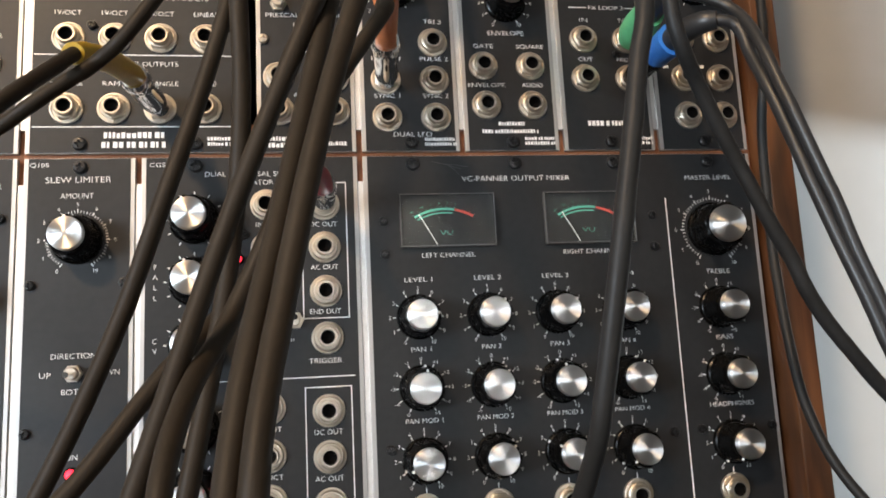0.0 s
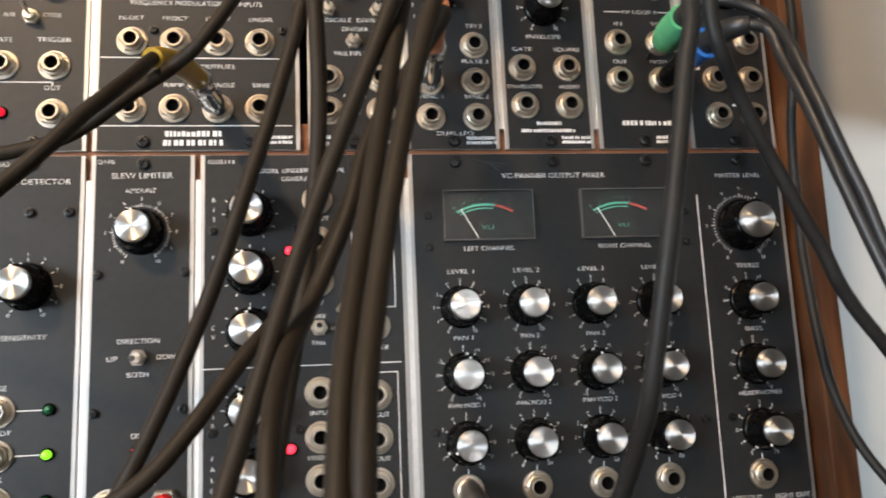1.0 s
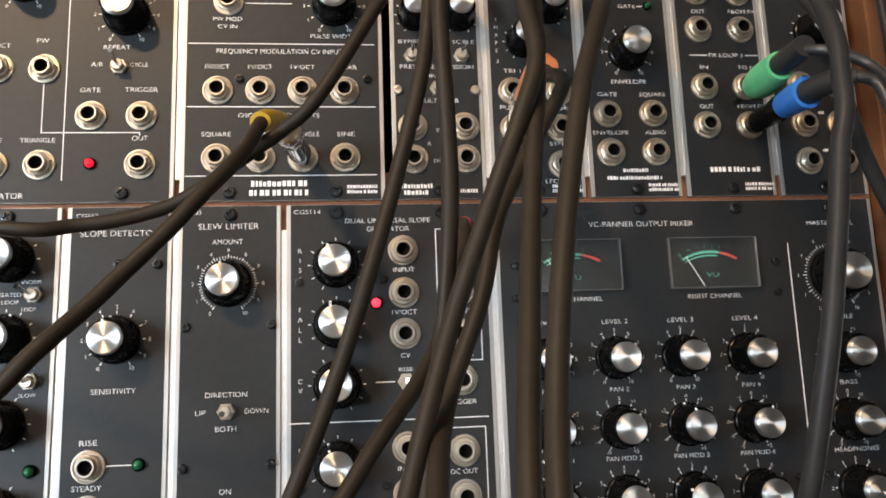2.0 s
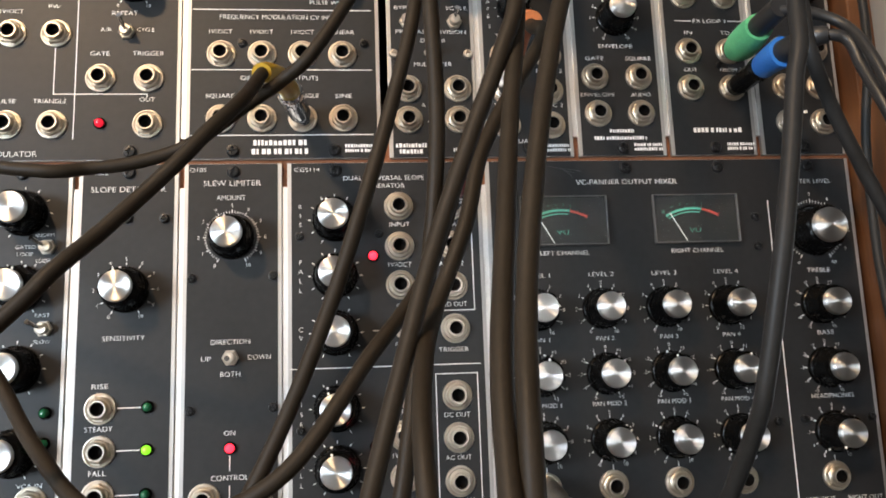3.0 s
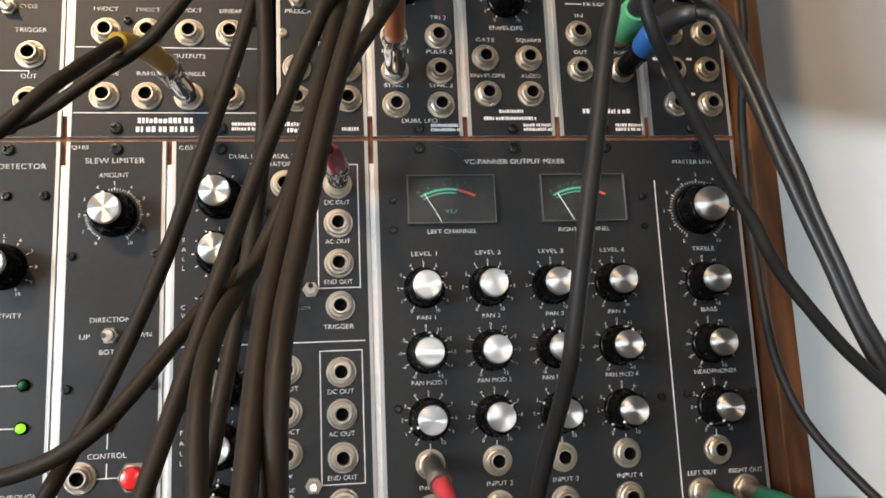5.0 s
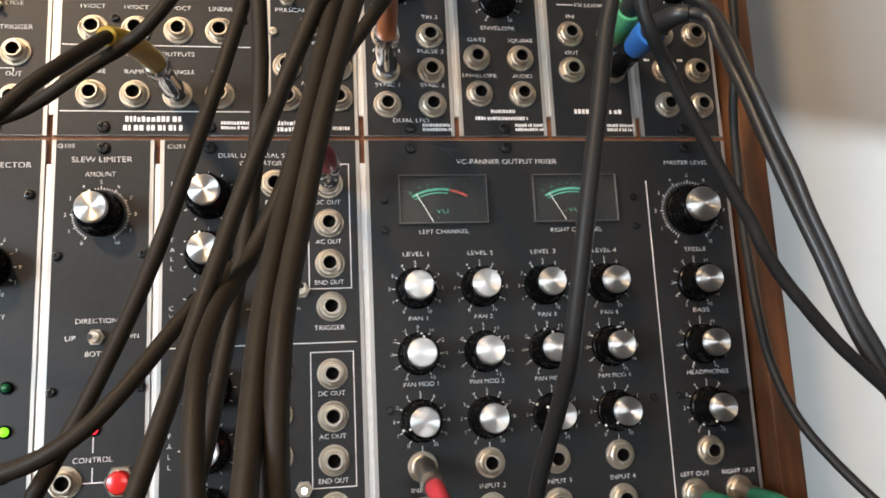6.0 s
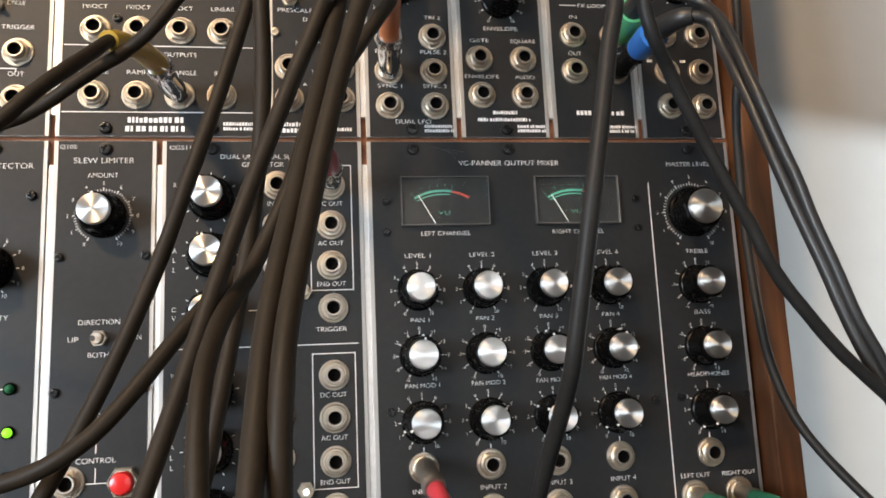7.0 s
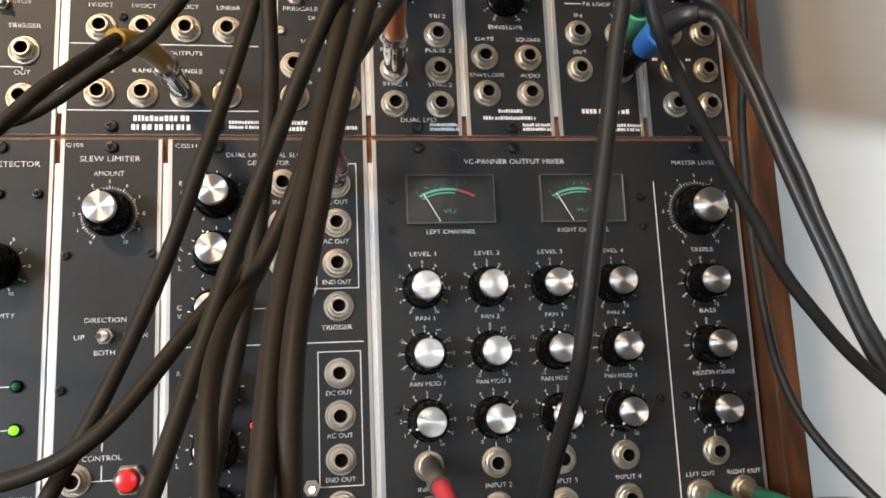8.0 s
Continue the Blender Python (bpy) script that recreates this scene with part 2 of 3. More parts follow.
class Module:
    def __init__(self, name, x0, x1, row, label):
        self.x0, self.z0 = x0, (LOW if row == 0 else PANEL_FOOT_HIGH)
        self.top = PANEL_TOP_LOW if row == 0 else PANEL_TOP_HIGH
        self.width = x1 - x0
        self.root = tagged(new(name), label, "synthesizer module", "modules in the wooden cabinet")
        self.root.matrix_basis = pose(x0 * MM, 0, self.z0 * MM, 90)
        h, w = self.top - self.z0, self.width
        part("plate", boxes((1.45, 0, -2.6, w - 1.45, h, 0), bevel=0.25), ALU, self.root, "bare aluminium plate")
        part("face", boxes((3.6, 0.25, 0, w - 3.6, h - 0.25, 0.25)), BLACK_FACE, self.root, "satin black printed face")

    def at(self, x, z, out=0.25, turn=0.0):
        return Matrix.Translation(((x - self.x0) * MM, (z - self.z0) * MM, out * MM)) @ pose(0, 0, 0, 0, 0, turn)

    def words(self, words, x, z, height=2.5, width=None, out=0.36, mat=INK):
        link("lettering", text_mesh(words, height, width, mat), self.root, self.at(x, z, out))

    def down(self, letters, x, z, step, height=2.4):
        for k, c in enumerate(letters):
            self.words(c, x, z - k * step, height)

    def bar(self, x, z, width, height=1.5):
        """Print that cannot be read, or stands for a maker's name."""
        rng = random.Random(int(x * 7 + z * 13))
        bm, at = bmesh.new(), -width / 2
        while at < width / 2 - 0.3 * height:
            w = min(height * rng.uniform(0.3, 0.75), width / 2 - at)
            low = height * (0.5 if rng.random() < 0.7 else 0.32)
            box(bm, at, -height / 2, 0, at + w, low, 0.06)
            at += w + height * (0.22 if rng.random() < 0.85 else 0.55)
        part("print_mark", bm, INK, self.root, "", self.at(x, z, 0.27))

    def line(self, x0, z0, x1, z1, thick=0.45):
        part("printed_line", boxes((min(x0, x1) - thick / 2, min(z0, z1) - thick / 2, 0, max(x0, x1) + thick / 2, max(z0, z1) + thick / 2, 0.06)), INK, self.root, "", Matrix.Translation((-self.x0 * MM, -self.z0 * MM, 0.27 * MM)))

    def screw(self, x, z, bright=False, r=3.3):
        def build():
            """A pan head with a cross sunk into it."""
            bm = lathe([(r, 0), (r, 0.9), (r * 0.93, 1.5), (r * 0.8, 1.9)], 24)
            a, b = 0.5 * r / 3.3, 2.0 * r / 3.3
            plan = [(a, a), (b, a), (b, -a), (a, -a), (a, -b), (-a, -b), (-a, -a), (-b, -a), (-b, a), (-a, a), (-a, b), (a, b)]
            lip = [bm.verts.new((x * MM, y * MM, 2.0 * MM)) for x, y in plan]
            pit = [bm.verts.new((x * 0.8 * MM, y * 0.8 * MM, 0.7 * MM)) for x, y in plan]
            ring = [bm.verts.new((r * 0.8 * math.cos(radians(15 * k)) * MM, r * 0.8 * math.sin(radians(15 * k)) * MM, 1.9 * MM)) for k in range(24)]
            edges = [bm.edges.new((v[k], v[k - 1])) for v in (lip, ring) for k in range(len(v))]
            bmesh.ops.triangle_fill(bm, use_beauty=True, edges=edges, normal=(0, 0, 1))
            for k in range(12):
                bm.faces.new((lip[k], lip[k - 1], pit[k - 1], pit[k]))
            bm.faces.new(pit)
            return bm

        link("screw", shared(f"screw{r}{bright}", build, NICKEL if bright else SCREW, False), self.root, self.at(x, z, 0.25, (x * 37 + z * 11) % 90))

    def jack(self, x, z, hexagon=True, lit=None):
        def build():
            bm = lathe([(7.9, 0), (7.9, 0.5), (7.65, 0.95), (7.3, 1.0), (7.1, 0.8), (6.9, 1.0), (6.6, 0.5), (0.5, 0.5)], 36)
            if hexagon:
                lathe([(6.5, 0.4), (6.5, 1.6), (6.1, 2.2), (5.5, 2.5), (5.0, 2.3), (4.5, 2.3)], 6, bm=bm)
                lathe([(5.95, 1.9), (5.8, 2.5), (5.4, 2.75), (5.15, 2.55), (4.95, 2.75), (4.7, 2.5)], 32, bm=bm)
            else:
                lathe([(6.6, 0.4), (6.6, 2.0), (6.2, 2.6), (5.6, 2.7), (5.1, 2.2), (4.5, 2.2)], 36, bm=bm)
            lathe([(4.6, 2.0), (4.6, 3.0), (4.4, 3.2), (4.6, 3.4), (4.6, 5.0), (4.3, 5.5), (3.6, 5.5), (3.4, 5.1), (3.35, 1.0)], 28, bm=bm)
            return bm

        def socket():
            return lathe([(3.32, 4.7), (3.1, 1.2), (0, 1.2)], 20)

        ob = link("jack", shared(f"jack{hexagon}", build, NICKEL), self.root, self.at(x, z, 0.25, (x * 53 + z * 29) % 60))
        link("socket", shared("jack_socket", socket, HOLE), ob, None)

    def knob(self, x, z, value, low=0, high=10, size=1.0, minor=0, digits=True, kind="round"):
        """A black knob with a spun cap and the printed scale round it. value runs from 0 to 1 over 300 degrees."""
        s = size

        def body():
            bm = lathe([(11.9 * s, 0), (12.0 * s, 1.3), (11.6 * s, 2.4), (11.0 * s, 2.8)], 48)
            lathe([(11.2 * s, 2.4), (10.9 * s, 4.0), (10.2 * s, 12.0), (9.8 * s, 14.6), (9.1 * s, 15.4), (0, 15.4)], 48, 8, 0.8 * s, bm)
            return bm

        def cap():
            return lathe([(7.9 * s, 15.2), (7.9 * s, 17.6), (7.7 * s, 18.2), (7.3 * s, 18.5), (0, 18.5)], 48)

        def mark():
            bm = bmesh.new()
            for r, z in ((8.75 * s, 15.35), (11.35 * s, 2.6)):
                bmesh.ops.create_cone(bm, cap_ends=True, segments=12, radius1=0.72 * MM, radius2=0.6 * MM, depth=0.5 * MM, matrix=Matrix.Translation((0, r * MM, (z + 0.15) * MM)))
            return bm

        turn = 150 - 300 * value
        ob = link("knob", shared(f"knob{s}", body, KNOB), self.root, self.at(x, z, 0.25, turn))
        link("cap", shared(f"knob_cap{s}", cap, SPUN), ob, None, "spun aluminium cap")
        link("pointer", shared(f"knob_mark{s}", mark, INK, False), ob, None)
        steps = 10 * (minor or 1)

        def tick():
            return boxes((-0.22, (13.2 if minor else 12.8 if s > 0.95 else 12.3) * s, 0, 0.22, (15.0 if minor else 14.3 if s > 0.95 else 13.7) * s, 0.05))

        for k in range(11):
            link("scale_mark", shared(f"tick{s}{minor}", tick, INK, False), self.root, self.at(x, z, 0.28, 150 - 30 * k))
        if minor:
            bm = bmesh.new()
            for k in range(steps + 1):
                if k % minor:
                    a = radians(150 - 300 * k / steps)
                    way, side = Vector((-math.sin(a), math.cos(a), 0)), Vector((math.cos(a), math.sin(a), 0))
                    bm.faces.new([bm.verts.new((way * r * s + side * e) * MM) for r, e in ((13.1, -0.16), (13.1, 0.16), (14.3, 0.16), (14.3, -0.16))])
            tagged(part("fine_scale_marks", bm, INK, self.root, "", self.at(x, z, 0.33)), kind="stuff")
        if digits:
            for k in range(11):
                a = radians(150 - 30 * k)
                n = low + k * (high - low) // 10
                r = (17.3 if minor else 16.1 if s > 0.95 else 15.3) * s
                link("numeral", text_mesh(f"+{n}" if low < 0 < n else str(n), 1.95), self.root, self.at(x - math.sin(a) * r, z + math.cos(a) * r, 0.36))

    def led(self, x, z, mat, r=2.3, words="indicator lamp"):
        def bezel():
            return lathe([(r + 0.9, 0), (r + 0.9, 0.7), (r + 0.5, 1.1), (r, 1.0), (r, 0.2)], 24)

        def dome():
            return lathe([(r, 0.2), (r, 1.9), (r * 0.85, 2.9), (r * 0.5, 3.6), (0, 3.9)], 20)

        ob = link("led_bezel", shared(f"led_bezel{r}", bezel, KNOB), self.root, self.at(x, z))
        link("led", shared(f"led{r}", dome, mat), ob, None, words)

    def toggle(self, x, z, tip_x, tip_z):
        def build():
            bm = lathe([(4.4, 0), (4.4, 1.3), (4.0, 1.7), (3.0, 1.7)], 6)
            return lathe([(3.1, 1.4), (3.1, 4.6), (2.6, 5.2), (0, 5.0)], 20, bm=bm)

        ob = link("toggle_switch", shared("toggle", build, NICKEL), self.root, self.at(x, z))
        line = curve_through([(0, 0, 4.2), (tip_x * 0.5, tip_z * 0.5, 8.5), (tip_x, tip_z, 12.5)], 5)
        part("lever", tube(line, [0.85 + 0.55 * k / (len(line) - 1) for k in range(len(line))], 12), CHROME, ob, "", None, True)

    def button(self, x, z):
        def ring():
            return lathe([(8.0, 0), (8.0, 2.2), (7.2, 3.0), (5.9, 3.0), (5.8, 2.0)], 6)

        def collar():
            return lathe([(6.4, 2.4), (6.4, 4.0), (5.9, 4.4), (5.5, 4.2), (5.4, 2.0)], 28)

        def cap():
            return lathe([(5.3, 2.0), (5.3, 6.4), (4.9, 7.4), (3.0, 8.0), (0, 8.2)], 28)

        ob = link("push_button", shared("button_nut", ring, NICKEL), self.root, self.at(x, z))
        link("collar", shared("button_collar", collar, CHROME), ob, None)
        link("button_cap", shared("button_cap", cap, RED_CAP), ob, None, "round red button cap")

    def meter(self, x, z):
        """A level meter behind a clear cover; x, z: its upper left corner."""
        w, h = 49.2, 27.5
        base = self.at(x, z, 0.25)
        ob = part("meter", boxes((0, -h, 0, w, 0, 0.9), bevel=0.2), METER_FACE, self.root, "dark level meter behind clear plastic", base)
        e = 0.55
        part("meter_rim", boxes((0, -e, 0.9, w, 0, 3.4), (0, -h, 0.9, w, -h + e, 3.4), (0, -h + e, 0.9, e, -e, 3.4), (w - e, -h + e, 0.9, w, -e, 3.4), bevel=0.12), METER_RIM, ob, "clear pale plastic rim")
        pane = part("cover", boxes((0.9, -h + 0.9, 2.7, w - 0.9, -0.9, 3.1)), GLASS, ob, "clear plastic cover")
        pane.visible_shadow = False

        def arc(name, r, thick, a0, a1, mat, ticks=0):
            bm = bmesh.new()
            n = 24
            for k in range(n):
                quad = []
                for a, rr in ((k, r), (k + 1, r), (k + 1, r + thick), (k, r + thick)):
                    ang = radians(a0 + (a1 - a0) * a / n)
                    quad.append(bm.verts.new(((23 + rr * math.sin(ang)) * MM, (-37.7 + rr * math.cos(ang)) * MM, 1.05 * MM)))
                bm.faces.new(quad)
            for k in range(ticks):
                ang = radians(a0 + (a1 - a0) * (k / max(1, ticks - 1)) ** 0.8)
                way, side = Vector((math.sin(ang), math.cos(ang), 0)), Vector((math.cos(ang), -math.sin(ang), 0))
                mid = Vector((23, -37.7, 1.05))
                bm.faces.new([bm.verts.new((mid + way * (r + thick + q) + side * e) * MM) for q, e in ((0.2, -0.1), (0.2, 0.1), (0.9, 0.1), (0.9, -0.1))])
            part(name, bm, mat, ob)

        arc("green_arc", 29.3, 1.2, -31, 10, GREEN_INK, 9)
        arc("inner_arc", 27.6, 0.65, -30, 9, GREEN_INK)
        arc("red_arc", 29.3, 1.2, 10.6, 30, RED_INK, 4)
        for k, n in enumerate(("20", "10", "7", "5", "3", "0")):
            a = radians(-31 + 41 * (k / 5) ** 0.85)
            link("numeral", text_mesh(n, 1.3, None, GREEN_INK), ob, Matrix.Translation(((23 + 33.0 * math.sin(a)) * MM, (-37.7 + 33.0 * math.cos(a)) * MM, 1.05 * MM)))
        link("lettering", text_mesh("VU", 2.4, 6.6, GREEN_INK), ob, Matrix.Translation((23.8 * MM, -20.2 * MM, 1.05 * MM)))
        line = [Vector((9.6, -10.4, 1.6)), Vector((14.2, -18.3, 1.6)), Vector((18.6, -26.2, 1.6))]
        part("needle", tube(line, 0.22, 6), INK, ob, "thin white needle")


# ---- the room ----
def wall(name, corner0, corner1, mat, label):
    bm = bmesh.new()
    box(bm, *[c * 1000 for c in corner0], *[c * 1000 for c in corner1])
    ob = part(name, bm, mat, None, label)
    return tagged(ob, label, "wall", "", "structure")


wall("floor", (-2.1, -2.7, -0.1), (2.3, 0.3, 0.0), FLOOR, "brown wooden floor boards")
wall("ceiling", (-2.1, -2.7, 2.4), (2.3, 0.3, 2.5), CEIL, "plain off-white painted ceiling")
wall("wall_north", (-2.1, 0.2, 0.0), (2.3, 0.3, 2.4), PAINT, "pale painted wall behind the cabinet")
# unseen slot, sized so the added lamp lights the wall, not the panels
bm = bmesh.new()
for r in ((2.2, -2.6, 0.0, 2.3, -0.79, 2.4), (2.2, -0.35, 0.0, 2.3, 0.2, 2.4), (2.2, -0.79, 0.0, 2.3, -0.35, 0.64), (2.2, -0.79, 0.785, 2.3, -0.35, 2.4)):
    box(bm, *[v * 1000 for v in r])
tagged(part("wall_east", bm, GREY_PAINT, None), "grey painted side wall with a narrow slot shaping the added lamp's light", "wall", "", "structure")
bm = bmesh.new()
for r in ((-2.1, -2.7, 0.0, 0.25, -2.6, 2.4), (0.69, -2.7, 0.0, 2.3, -2.6, 2.4), (0.25, -2.7, 0.0, 0.69, -2.6, 0.84), (0.25, -2.7, 1.26, 0.69, -2.6, 2.4)):
    box(bm, *[v * 1000 for v in r])
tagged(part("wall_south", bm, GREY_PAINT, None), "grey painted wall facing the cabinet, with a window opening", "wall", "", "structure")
bm = bmesh.new()
for r in ((-2.1, -2.6, 0.0, -2.0, -2.5, 2.4), (-2.1, -1.4, 0.0, -2.0, 0.2, 2.4), (-2.1, -2.5, 0.0, -2.0, -1.4, 0.58), (-2.1, -2.5, 1.5, -2.0, -1.4, 2.4)):
    box(bm, *[v * 1000 for v in r])
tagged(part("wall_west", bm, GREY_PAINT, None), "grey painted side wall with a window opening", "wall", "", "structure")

# ---- desk and cabinet ----
desk = tagged(new("desk"), "dark desk carrying the wooden synthesizer cabinet", "desk")
desk.matrix_basis = pose(0, 0, 0)
part("desktop", boxes((-420, -340, 727, 578, 196, 755), bevel=3), DESK, desk, "dark grey desktop")
for x in (-400, 508):
    for y in (-325, 131):
        part("leg", boxes((x, y, 0, x + 50, y + 50, 727), bevel=3), DESK, desk)

cabinet = tagged(new("synthesizer_cabinet"), "reddish-brown stained wooden cabinet holding two rows of modules", "cabinet")
cabinet.matrix_basis = pose(0, 0, 0.755)
X0, X1 = -109.5, 379.5
# boards carried up past the modules, unseen, so the cabinet shades the wall
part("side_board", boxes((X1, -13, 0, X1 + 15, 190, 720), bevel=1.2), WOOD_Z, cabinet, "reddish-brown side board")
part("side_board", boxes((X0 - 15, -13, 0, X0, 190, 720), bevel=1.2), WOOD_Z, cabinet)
part("bottom_board", boxes((X0, -13, 0, X1, 190, 20), bevel=1), WOOD_X, cabinet)
part("top_board", boxes((X0, -13, 703, X1, 190, 720), bevel=1), WOOD_X, cabinet)
part("back_board", boxes((X0, 178, 20, X1, 190, 703)), INSIDE, cabinet)
part("rail", boxes((X0, 3.2, 229, X1, 30, 263), bevel=0.6), WOOD_X, cabinet, "wooden rail between the rows")
part("rail", boxes((X0, 3.2, 20, X1, 30, 36), bevel=0.6), WOOD_X, cabinet)
part("rail", boxes((X0, 3.2, 458, X1, 30, 486), bevel=0.6), WOOD_X, cabinet)

# closes the unseen tier added above the modules for the wall's shadow
part("unseen_upper_panel", boxes((X0 + 1, 0, 471, X1 - 1, 2.6, 702), bevel=0.3), BLACK_FACE, cabinet, "plain black blank panel, unseen, closing the added upper tier")


def filler(x, row):
    """The dull strip set back between two panels, short of the rail."""
    z0, z1 = ((LOW + 12, PANEL_TOP_LOW - 13) if row == 0 else (PANEL_FOOT_HIGH + 12, PANEL_TOP_HIGH - 12))
    part("gap_strip", boxes((x - 1.35, 0.9, z0 - 755, x + 1.35, 4.0, z1 - 755)), ALU_DULL, cabinet, "dull aluminium strip")


for x in (-54, 0, 54, 162):
    filler(x, 0)
for x in (0, 162, 216, 270, 324):
    filler(x, 1)

# ---- lower row ----
m = Module("gated_slope_module", -108, -54, 0, "black synthesizer module with large knobs and small switches")
m.screw(-81, 995.2)
for z, v in ((974, 0.3), (935, 0.55), (894, 0.2), (853, 0.4)):
    m.knob(-79, z, v, digits=False)
m.toggle(-66.5, 956, -3.5, 3)
m.toggle(-66.5, 914, -3.5, 3)
m.words("NORM", -67.5, 962.5, 1.9, 8)
m.words("GATED", -77.5, 956.3, 1.9, 10)
m.words("LOOP", -77.5, 952.6, 1.9, 8)
m.words("LOOP", -68.5, 949, 1.9, 7)
m.words("FAST", -67.5, 921, 1.9, 7.5)
m.words("SLOW", -67.2, 907.5, 1.9, 8)
m.led(-64, 872, GREEN_OFF, words="dark green lamp, off")
m.led(-64, 857, GREEN_OFF, words="dark green lamp, off")
m.words("VCA IN", -70, 837, 2.2, 12)
m.jack(-69, 829)
m.jack(-93, 829)

m = Module("slope_detector_module", -54, 0, 0, "black slope detector module with one knob and green lamps")
m.screw(-27, 995.2)
m.words("CGS62", -43, 995.3, 2.2, 10.5)
m.words("SLOPE DETECTOR", -27, 986.2, 2.9, 38)
m.screw(-27, 970.3, r=2.5)
m.screw(-8.3, 970.3, r=2.5)
m.knob(-27, 933, 0.46)
m.words("SENSITIVITY", -27.3, 908, 2.5, 21)
for name, z, lamp, state in (("RISE", 873, GREEN_OFF, "dark green lamp, off"), ("STEADY", 852, GREEN_ON, "bright green lamp, lit"), ("FALL", 830.5, GREEN_OFF, "dark green lamp, off")):
    m.words(name, -38, z + 11, 2.5, {"RISE": 8, "STEADY": 13.5, "FALL": 8.3}[name])
    m.line(-29, z, -18, z)
    m.jack(-37.5, z)
    m.led(-14.3, z, lamp, words=state)
m.words("INPUT", -38.5, 819, 2.5, 10.5)
m.words("THROUGH", -14.5, 819, 2.5, 18)
m.jack(-38, 808)
m.jack(-14.5, 808)

m = Module("slew_limiter_module", 0, 54, 0, "black slew limiter module with a red push button")
m.screw(27, 995.2)
m.words("Q105", 8.5, 996.4, 2.1, 8.5)
m.words("SLEW LIMITER", 26.5, 989, 3.0, 30)
m.words("AMOUNT", 26, 981, 2.6, 15)
m.knob(26.5, 959.5, 0.47, minor=5)
for z in (938, 870):
    m.screw(6, z, r=2.4)
    m.screw(48, z + 0.5, r=2.4)
m.words("DIRECTION", 26.3, 904.5, 2.5, 20)
m.toggle(26.3, 896.3, 0.3, -0.6)
m.words("UP", 14, 896, 2.5, 5)
m.words("DOWN", 41, 896.3, 2.5, 11.5)
m.words("BOTH", 26.3, 888, 2.5, 10)
m.words("ON", 26.3, 858.5, 2.5, 5.5)
m.led(26.5, 851, RED_ON, words="red lamp, lit")
m.line(26.4, 847, 26.4, 840)
m.words("CONTROL", 26.5, 836.5, 2.6, 18.5)
m.line(26.4, 832.5, 26.4, 825.6)
m.line(19, 825.6, 35, 825.6)
m.jack(14, 826.5)
m.button(40, 825.5)
m.words("INPUT", 14, 811.7, 2.5, 11)
m.words("OUTPUT", 39, 811.7, 2.5, 15)
m.jack(14, 801)
m.jack(39.5, 801)

m = Module("slope_generator_module", 54, 162, 0, "wide black dual slope generator module with jacks and knobs")
for x in (81, 135):
    m.screw(x, 995.2)
m.words("CGS114", 66, 996, 2.2, 13.5)
m.words("DUAL UNIVERSAL SLOPE", 107.5, 991, 2.5, 44)
m.words("GENERATOR", 107.5, 986.6, 2.5, 22)
for x, z in ((61.8, 959.3), (104, 960), (61.8, 858), (104, 858)):
    m.screw(x, z, r=2.2)
for top, dz in ((968, 0), (868.5, 0)):
    for k, (name, v) in enumerate((("RISE", 0.42), ("FALL", 0.45), ("CV", 0.5))):
        z = top - 30.3 * k
        if z > 800:
            m.knob(80.5, z, v, digits=False)
            m.down(name, 62.3, z + (7.5 if len(name) == 4 else 2.2), 5.0 if len(name) == 4 else 4.6)
    m.jack(115, top + 7, False)
    m.words("INPUT", 115.3, top - 3, 2.4, 11)
    m.jack(115, top - 15, False)
    m.words("1V/OCT", 115, top - 25, 2.4, 12.5)
    m.jack(115, top - 36, False)
    m.words("CV", 115, top - 47, 2.2, 4.8)
    m.words("RISE", 115, top - 54, 2.0, 7)
    m.toggle(115, top - 60, 0.5, 0.5)
    m.words("BOTH", 124, top - 60.5, 1.8, 6.5)
    m.words("FALL", 115, top - 67.5, 2.0, 7)
    m.line(100, top - 60, 109, top - 60)
m.led(100.6, 948, RED_ON, words="red lamp, lit")
m.led(100.2, 848.5, RED_ON, words="red lamp, lit")
m.toggle(128, 917, 0.4, 0.8)
m.toggle(128, 816, 0.4, 0.8)
m.jack(143.5, 908, False)
m.words("TRIGGER", 142.3, 897, 2.4, 16)
m.line(57, 889.2, 156, 889.2)
for top in (986, 884.3):
    m.line(132.2, top, 154.3, top)
    m.line(132.2, top - 68.3, 154.3, top - 68.3)
    m.line(132.2, top - 68.3, 132.2, top)
    m.line(154.3, top - 68.3, 154.3, top)
    for name, dz in (("DC OUT", 10.3), ("AC OUT", 32), ("END OUT", 54)):
        m.jack(143.2, top - dz - 1, False)
        m.words(name, 142.8, top - dz - 11, 2.4, 15 if name[0] == "E" else 13.5)
m.jack(143.2, 806, False)
m.jack(115, 800, False)

m = Module("output_mixer_module", 162, 378, 0, "wide black output mixer module with two meters and rows of knobs")
for x in (189, 243, 297, 351):
    m.screw(x, 995.2)
m.words("VC-PANNER OUTPUT MIXER", 243.5, 987.2, 2.8, 58)
for x, name, w in ((181.2, "LEFT CHANNEL", 27.5), (256.8, "RIGHT CHANNEL", 30)):
    m.meter(x, 978.9)
    m.words(name, x + 24.5, 947.4, 2.4, w)
for x, z in ((173, 965.5), (173, 948.5), (316.5, 966), (316.5, 949), (172.5, 852.5), (318, 852.5), (333, 853), (372, 853)):
    m.screw(x, z, r=2.2)
VALUES = ((0.78, 0.64, 0.67, 0.7), (0.53, 0.63, 0.46, 0.57), (0.12, 0.66, 0.3, 0.05))
